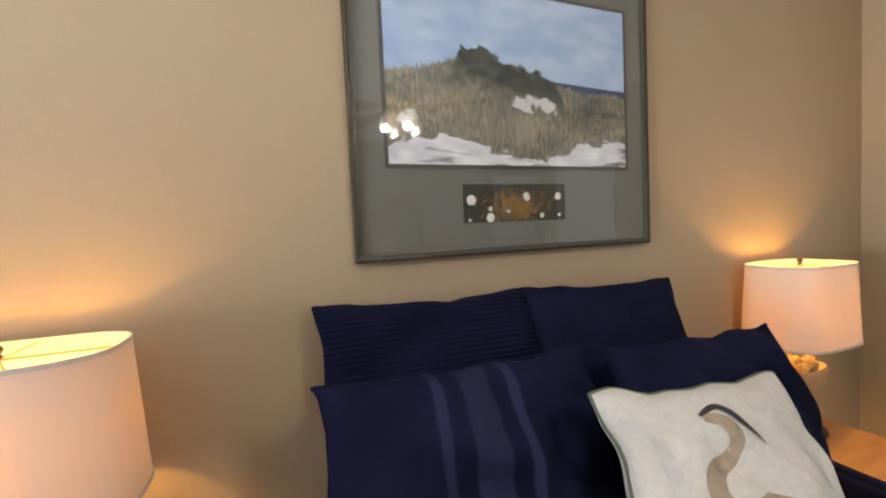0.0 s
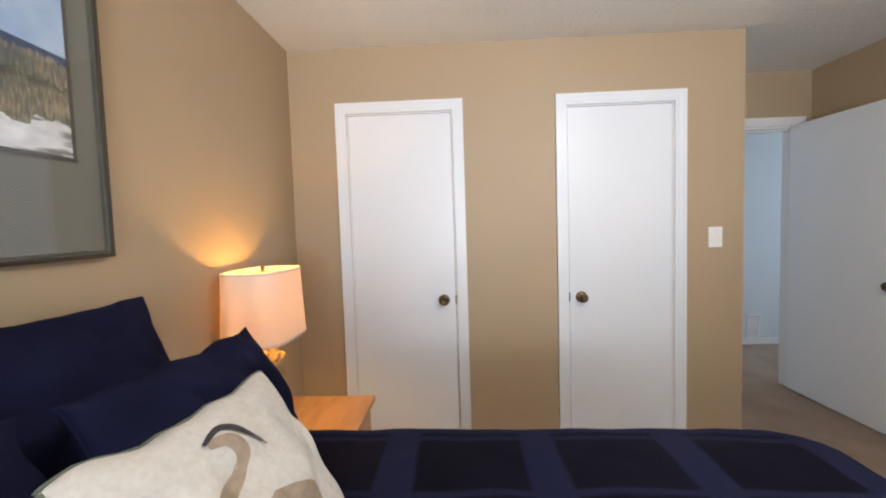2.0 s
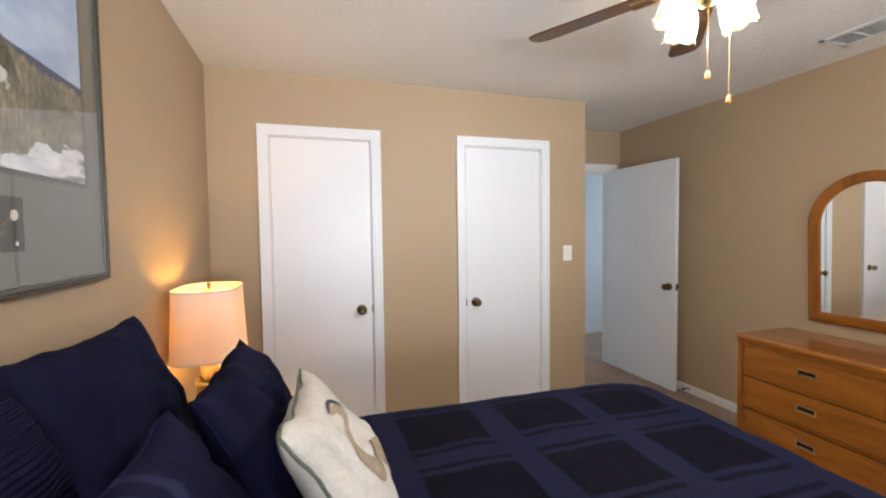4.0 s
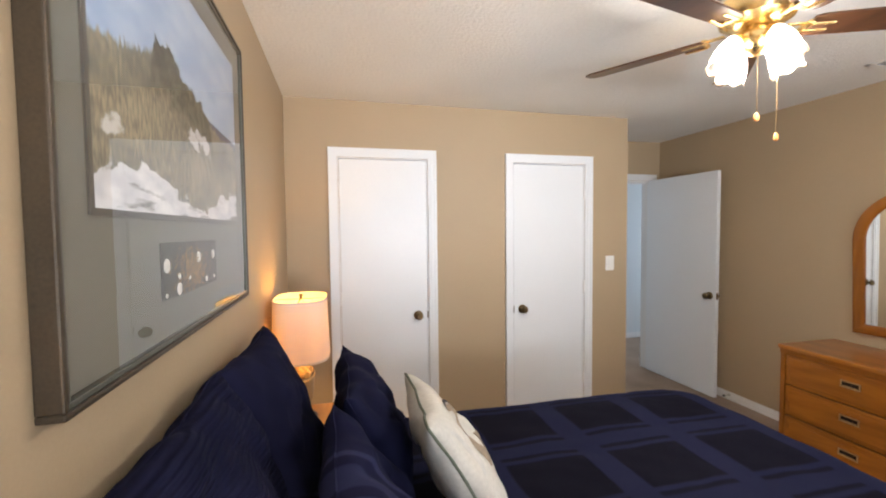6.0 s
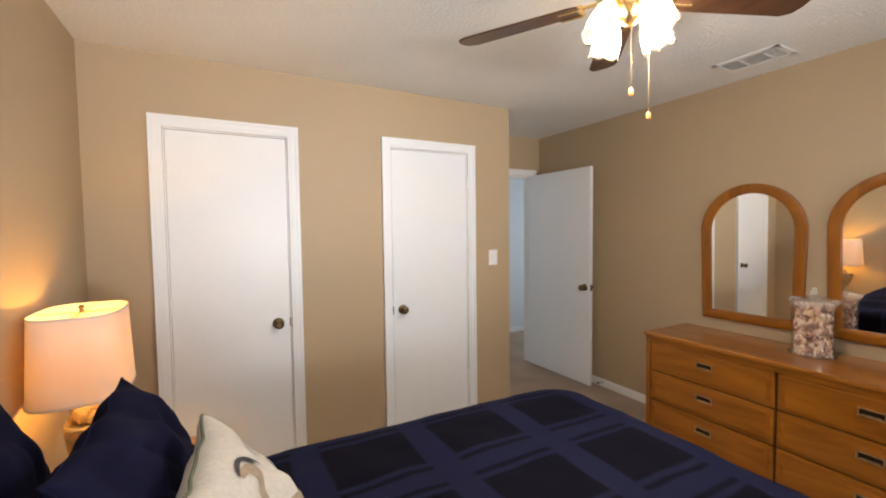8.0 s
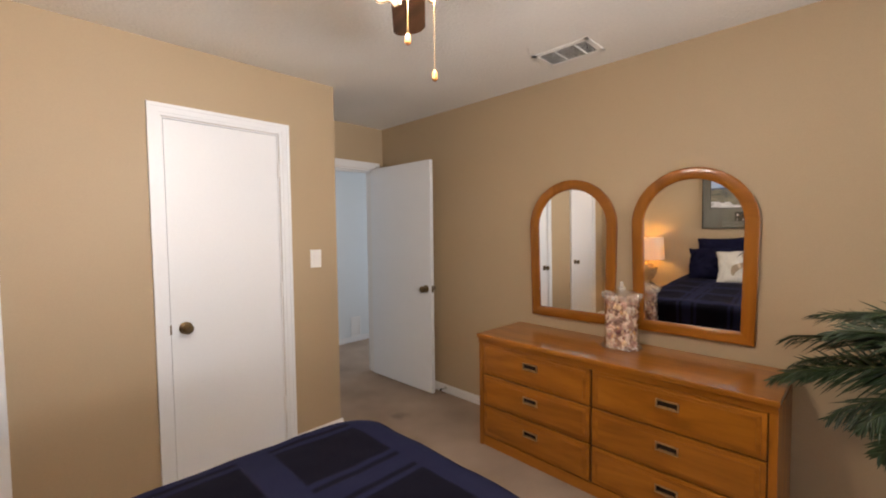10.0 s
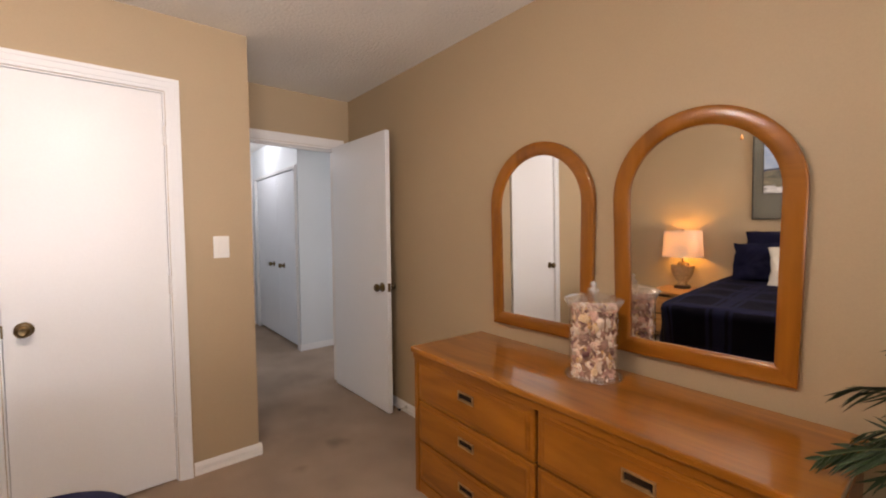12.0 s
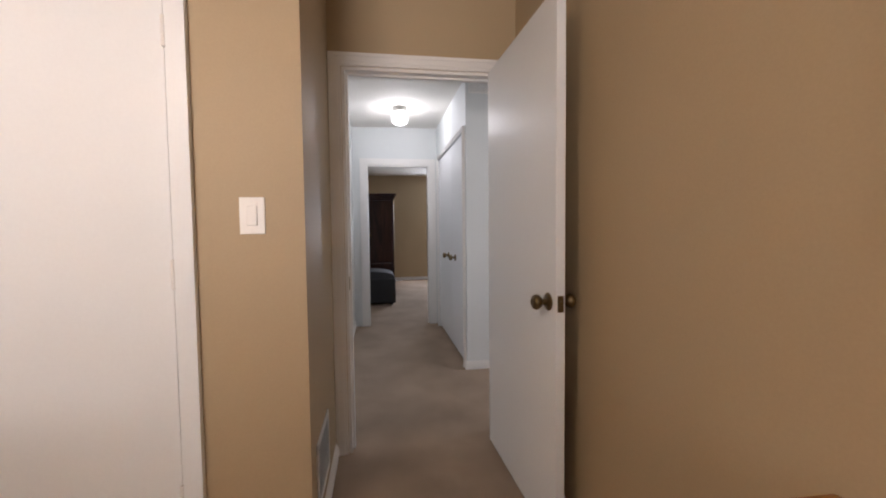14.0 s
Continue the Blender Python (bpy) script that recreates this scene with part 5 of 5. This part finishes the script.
part("lid_knob", lathe([(0.009, 0.341), (0.016, 0.346), (0.023, 0.353), (0.024, 0.357), (0.014, 0.363), (0.008, 0.369), (0.012, 0.375), (0.0135, 0.382), (0.009, 0.389), (0.001, 0.393)], 20, cap=False), PALEGLASS, jar, "glass ball knob, whitened for its glints", smooth=True).visible_shadow = False

# ---- the palm ----
palm = thing("potted_palm", "dark green potted palm beside the dresser", "plant", (-0.115, -1.93, 0))
part("pot", lathe([(0.001, 0.0), (0.12, 0.0), (0.15, 0.14), (0.165, 0.28), (0.17, 0.3), (0.155, 0.3), (0.145, 0.26), (0.001, 0.26)], 28, cap=False), POT, palm, "brown woven pot", smooth=True)
for _k in range(5):
    part("cane", shift(tube([(0, 0, 0.25), (0.008, 0.006, 0.5), (0.0, 0.0, 0.88)], 0.011, 8, 0.8), 0.022 * math.cos(_k * 1.26), 0.022 * math.sin(_k * 1.26), 0), STEM, palm, smooth=True)
part("soil", lathe([(0.001, 0.262), (0.146, 0.264)], 20, cap=False), SOIL, palm)


def frond(az, rise, length, droop, seed, roll=0.0):
    """An arching leaf: a thin stalk with narrow pointed leaflets on both sides."""
    rg = random.Random(seed)
    bm = bmesh.new()
    pts = []
    p, el = Vector((0.03 * math.cos(az), 0.03 * math.sin(az), 0.845)), rise
    n = 48
    for k in range(n + 1):
        pts.append(p.copy())
        p = p + (length / n) * Vector((math.cos(az) * math.cos(el), math.sin(az) * math.cos(el), math.sin(el)))
        el -= droop / n * (0.4 + 1.2 * k / n)
    side = Vector((-math.sin(az), math.cos(az), 0))
    side.rotate(Matrix.Rotation(roll, 3, Vector((math.cos(az) * math.cos(rise), math.sin(az) * math.cos(rise), math.sin(rise)))))
    stalk = tube(pts, 0.005, 6, 0.25)
    for k in range(8, n + 1):
        f = (k - 8) / (n - 8)
        d = (pts[min(k + 1, n)] - pts[k - 1]).normalized()
        up = side.cross(d).normalized()
        for sgn in (-1, 1):
            ll = (0.045 + 0.11 * math.sin(math.pi * min(1, 0.12 + 0.86 * f) ** 0.8)) * rg.uniform(0.85, 1.1)
            way = (d * (0.6 + 0.6 * f) + side * sgn * (1.0 - 0.5 * f) + up * (0.35 + 0.3 * rg.uniform(-1, 1))).normalized()
            wd = way.cross(up).normalized() * rg.uniform(0.0042, 0.0068)
            droop_leaf = rg.uniform(-0.1, 0.25)
            base = pts[k] + d * rg.uniform(-0.004, 0.004)
            row = []
            for j, (t, ww) in enumerate(((0, 0.35), (0.25, 1.0), (0.55, 0.9), (0.8, 0.5), (1.0, 0.03))):
                c = base + way * ll * t - Vector((0, 0, 1)) * ll * droop_leaf * t * t
                row.append((bm.verts.new(c - wd * ww), bm.verts.new(c + up * 0.0028 * ww), bm.verts.new(c + wd * ww)))
            for a, b in zip(row, row[1:]):
                bm.faces.new((a[0], a[1], b[1], b[0]))
                bm.faces.new((a[1], a[2], b[2], b[1]))
    return stalk, bm


FRONDS = [(0.05, 0.30, 0.66, 1.0), (0.18, 0.62, 0.64, 1.0), (-0.15, 0.85, 0.60, 1.2), (0.42, 0.45, 0.60, 1.0), (0.0, 0.45, 0.60, 1.1), (0.3, 0.85, 0.54, 1.2), (-0.3, 0.7, 0.50, 1.1), (0.8, 0.9, 0.54, 1.2), (1.35, 0.75, 0.52, 1.3), (0.6, 0.2, 0.48, 1.0), (0.12, 1.1, 0.55, 1.5), (1.05, 0.2, 0.46, 1.0), (0.2, 0.05, 0.5, 0.9), (-0.1, -0.15, 0.44, 0.8), (0.55, 1.15, 0.54, 1.4), (1.0, 1.15, 0.54, 1.5), (1.7, 0.4, 0.5, 1.2), (2.0, 0.8, 0.54, 1.4), (2.8, 0.8, 0.5, 1.4), (3.7, 0.9, 0.46, 1.4), (0.45, -0.25, 0.42, 0.7)]
for _k, (_a, _r, _l, _d) in enumerate(FRONDS):
    _st, _lf = frond(_a, _r, _l, _d, 40 + _k, (-0.9, 0.7, -0.3, 1.1, 0.2)[_k % 5])
    _f = part("frond", _st, STEM, palm, smooth=True)
    part("leaf_blade", _lf, LEAF, _f, "narrow pointed green leaflets", smooth=True)

# ---- the ceiling fan ----
FX, FY = 1.208, -0.458
fan = thing("ceiling_fan", "five-bladed dark walnut ceiling fan with brass light kit", "ceiling fan", (FX, FY, 0))
part("canopy", lathe([(0.001, 2.45), (0.085, 2.45), (0.085, 2.43), (0.07, 2.41), (0.10, 2.395), (0.125, 2.38), (0.13, 2.34), (0.118, 2.31), (0.09, 2.295), (0.06, 2.285), (0.001, 2.285)], 40, cap=False), GOLD, fan, "polished brass motor housing", smooth=True)
part("light_fitter", lathe([(0.001, 2.285), (0.045, 2.285), (0.058, 2.265), (0.062, 2.235), (0.05, 2.21), (0.032, 2.198), (0.02, 2.185), (0.001, 2.182)], 32, cap=False), GOLD, fan, "brass light fitter", smooth=True)


def fan_blade():
    """One blade along local x, slightly pitched, with clipped corners."""
    bm = bmesh.new()
    out = [(0.17, -0.05), (0.20, -0.058), (0.62, -0.068), (0.655, -0.05), (0.665, -0.02), (0.665, 0.02), (0.655, 0.05), (0.62, 0.068), (0.20, 0.058), (0.17, 0.05)]
    lo, hi = [bm.verts.new((x, y, 0)) for x, y in out], [bm.verts.new((x, y, 0.007)) for x, y in out]
    bm.faces.new(lo[::-1])
    bm.faces.new(hi)
    for k in range(len(out)):
        bm.faces.new((lo[k], lo[(k + 1) % len(out)], hi[(k + 1) % len(out)], hi[k]))
    return shift(bm, 0, 0, 0, -11, 0, 0)


for _k in range(5):
    _a = 30.0 + 72 * _k
    _bl = part("blade", shift(fan_blade(), 0, 0, 2.277, 0, 0, _a), BLADE, fan, "dark walnut blade")
    _br = bmesh.new()
    box(_br, 0.10, -0.011, 2.283, 0.19, 0.011, 2.289, bevel=0.002)
    for _s in (-1, 1):
        box(_br, 0.165, _s * 0.026 - 0.007, 2.268, 0.245, _s * 0.026 + 0.007, 2.275, bevel=0.002)
        box(_br, 0.155, min(0, _s * 0.034), 2.272, 0.175, max(0, _s * 0.034), 2.285, bevel=0.002)
    part("blade_iron", shift(_br, 0, 0, 0, 0, 0, _a), GOLD, _bl, "brass blade iron")
TULIP = bpy.data.materials.new("frosted_tulip_glass")
TULIP.use_nodes = True
_n, _l = TULIP.node_tree.nodes, TULIP.node_tree.links.new
_n.remove(_n["Principled BSDF"])
_t1, _t2, _em, _m1, _a1 = _n.new("ShaderNodeBsdfTranslucent"), _n.new("ShaderNodeBsdfTransparent"), _n.new("ShaderNodeEmission"), _n.new("ShaderNodeMixShader"), _n.new("ShaderNodeAddShader")
_t1.inputs[0].default_value = (0.80, 0.74, 0.66, 1)
_em.inputs[0].default_value, _em.inputs[1].default_value = (1.0, 0.80, 0.52, 1), 0.45
_m1.inputs[0].default_value = 0.16
_l(_t1.outputs[0], _m1.inputs[1])
_l(_t2.outputs[0], _m1.inputs[2])
_l(_m1.outputs[0], _a1.inputs[0])
_l(_em.outputs[0], _a1.inputs[1])
_l(_a1.outputs[0], _n["Material Output"].inputs[0])
FANBULB = glow("lit_fan_bulb", (1.0, 0.85, 0.62), 8)
LIP = glassy("glass_lip", 0.12, (0.62, 0.48, 0.30))


def tulip(lip=False):
    """A frosted bell shade with a wavy lip, opening along +x."""
    rows = [(0.020, 0.0), (0.027, 0.012), (0.038, 0.035), (0.046, 0.060), (0.050, 0.084), (0.051, 0.104), (0.049, 0.116), (0.051, 0.124), (0.0545, 0.130)]
    if lip:
        rows = [(0.0515, 0.1235), (0.055, 0.1295), (0.057, 0.132), (0.0555, 0.1335), (0.052, 0.129)]
    bm = lathe(rows, 36, "z", cap=False)
    for v in bm.verts:
        if v.co.z > 0.095:
            a = math.atan2(v.co.y, v.co.x)
            v.co.z += 0.005 * math.sin(6 * a) * (v.co.z - 0.095) / 0.035
    bmesh.ops.rotate(bm, verts=bm.verts, matrix=Matrix.Rotation(radians(90), 3, "Y"))
    return bm


for _a in FAN_ARMS:
    _c, _s = math.cos(radians(_a)), math.sin(radians(_a))
    _arm = part("lamp_arm", shift(tube([(0.04, 0, 2.25), (0.055, 0, 2.262), (0.068, 0, 2.258), (0.075, 0, 2.242)], 0.008, 8), 0, 0, 0, 0, 0, _a), GOLD, fan, "curved brass lamp arm", smooth=True)
    part("socket", shift(shift(lathe([(0.018, -0.01), (0.026, 0.0), (0.026, 0.016)], 20, "x"), 0, 0, 0, 0, 68, 0), 0.074 * _c, 0.074 * _s, 2.245, 0, 0, _a), GOLD, _arm, smooth=True)
    _g = part("tulip_shade", shift(shift(tulip(), 0.01, 0, 0, 0, 68, 0), 0.074 * _c, 0.074 * _s, 2.245, 0, 0, _a), TULIP, _arm, "glowing frosted glass shade", smooth=True)
    part("lip", shift(shift(tulip(True), 0.01, 0, 0, 0, 68, 0), 0.074 * _c, 0.074 * _s, 2.245, 0, 0, _a), LIP, _g, "clear wavy glass lip", smooth=True)
    _g2 = part("bulb", shift(shift(lathe([(0.012, 0.016), (0.022, 0.045), (0.024, 0.065), (0.015, 0.085), (0.001, 0.09)], 14, "x"), 0, 0, 0, 0, 68, 0), 0.074 * _c, 0.074 * _s, 2.245, 0, 0, _a), FANBULB, _arm, smooth=True)
    _g2.visible_shadow = False
FOB = material("amber_fob", (0.42, 0.17, 0.04), 0.4)
for _x, _y, _z in ((-0.012, 0.005, 1.952), (-0.002, -0.105, 1.885)):
    _c = part("pull_chain", tube([(_x * 0.7, _y * 0.7, 2.20), (_x, _y, 2.15), (_x, _y, _z + 0.012)], 0.0010, 6), GOLD, fan, "fine brass pull chain")
    part("fob", shift(lathe([(0.003, 0.014), (0.008, 0.008), (0.009, -0.012), (0.004, -0.017)], 12), _x, _y, _z), FOB, _c, "small amber fob", smooth=True)

# ---- the hall and the far bedroom ----
hl = thing("hall_light", "small flush hall light with a white glass globe", "ceiling light", (5.80, -1.745, H))
part("collar", lathe([(0.075, 0.0), (0.075, -0.02), (0.055, -0.045), (0.05, -0.05)], 28), STEEL, hl, "metal collar", smooth=True)
_g = part("globe", lathe([(0.05, -0.045), (0.075, -0.07), (0.085, -0.11), (0.075, -0.15), (0.045, -0.175), (0.001, -0.18)], 28, cap=False), glow("lit_globe", (0.95, 0.98, 1.0), 6), hl, "glowing white glass globe", smooth=True)
_g.visible_shadow = False

ar = thing("armoire", "tall dark mahogany armoire in the far bedroom", "armoire", (9.25, -1.31, 0))
MAHOG = wood("dark_mahogany", (0.02, 0.007, 0.005), (0.055, 0.018, 0.011), axis=2)
part("body", boxes((-0.25, -0.47, 0.08, 0.3, 0.5, 1.76), bevel=0.006), MAHOG, ar)
part("base", boxes((-0.27, -0.49, 0.0, 0.3, 0.52, 0.1), bevel=0.008), MAHOG, ar)
part("cornice", boxes((-0.28, -0.50, 1.76, 0.3, 0.53, 1.80), (-0.30, -0.52, 1.80, 0.3, 0.55, 1.845), bevel=0.008), MAHOG, ar)
for _y0, _y1 in ((-0.44, 0.01), (0.02, 0.47)):
    _d = part("cabinet_door", boxes((-0.27, _y0, 0.62, -0.248, _y1, 1.72), bevel=0.006), MAHOG, ar)
    part("handle", shift(lathe([(0.008, 0.0), (0.015, -0.02), (0.001, -0.028)], 12, "x"), -0.27, _y1 - 0.05 if _y0 < 0 else _y0 + 0.05, 1.1), GOLD, _d, "small brass knob")
for _z in (0.13, 0.37):
    part("drawer", boxes((-0.27, -0.44, _z, -0.248, 0.47, _z + 0.22), bevel=0.006), MAHOG, ar)

tr = thing("blanket_chest", "black round-topped chest near the far doorway", "chest", (8.33, -1.33, 0))
BLK = material("black_leather", (0.012, 0.012, 0.013), 0.55, vary=0.3, scale=10)
part("body", boxes((-0.3, -0.43, 0.03, 0.3, 0.45, 0.42), bevel=0.02), BLK, tr)
_bm = bmesh.new()
_rows = []
for _k in range(13):
    _t = math.pi * _k / 12
    _rows.append([_bm.verts.new((_x, -0.43 * math.cos(_t) + 0.01, 0.42 + 0.12 * math.sin(_t) ** 0.7)) for _x in (-0.3, 0.3)])
for _p, _q in zip(_rows, _rows[1:]):
    _bm.faces.new((_p[0], _p[1], _q[1], _q[0]))
_bm.faces.new([r[0] for r in _rows])
_bm.faces.new([r[1] for r in _rows][::-1])
part("lid", _bm, material("charcoal_cushion", (0.028, 0.028, 0.031), 0.8), tr, "charcoal padded lid", smooth=True)
for _x in (-0.25, 0.25):
    for _y in (-0.37, 0.38):
        part("foot", shift(lathe([(0.02, 0), (0.025, 0.03)], 10), _x, _y, 0), BLK, tr)
vent("ceiling_vent", "white ceiling register in the far bedroom", (8.6, -1.75, H - 0.0005), 0.5, 0.2, pose(0, 0, 0, 90, 0, 90), 6, 0.03)
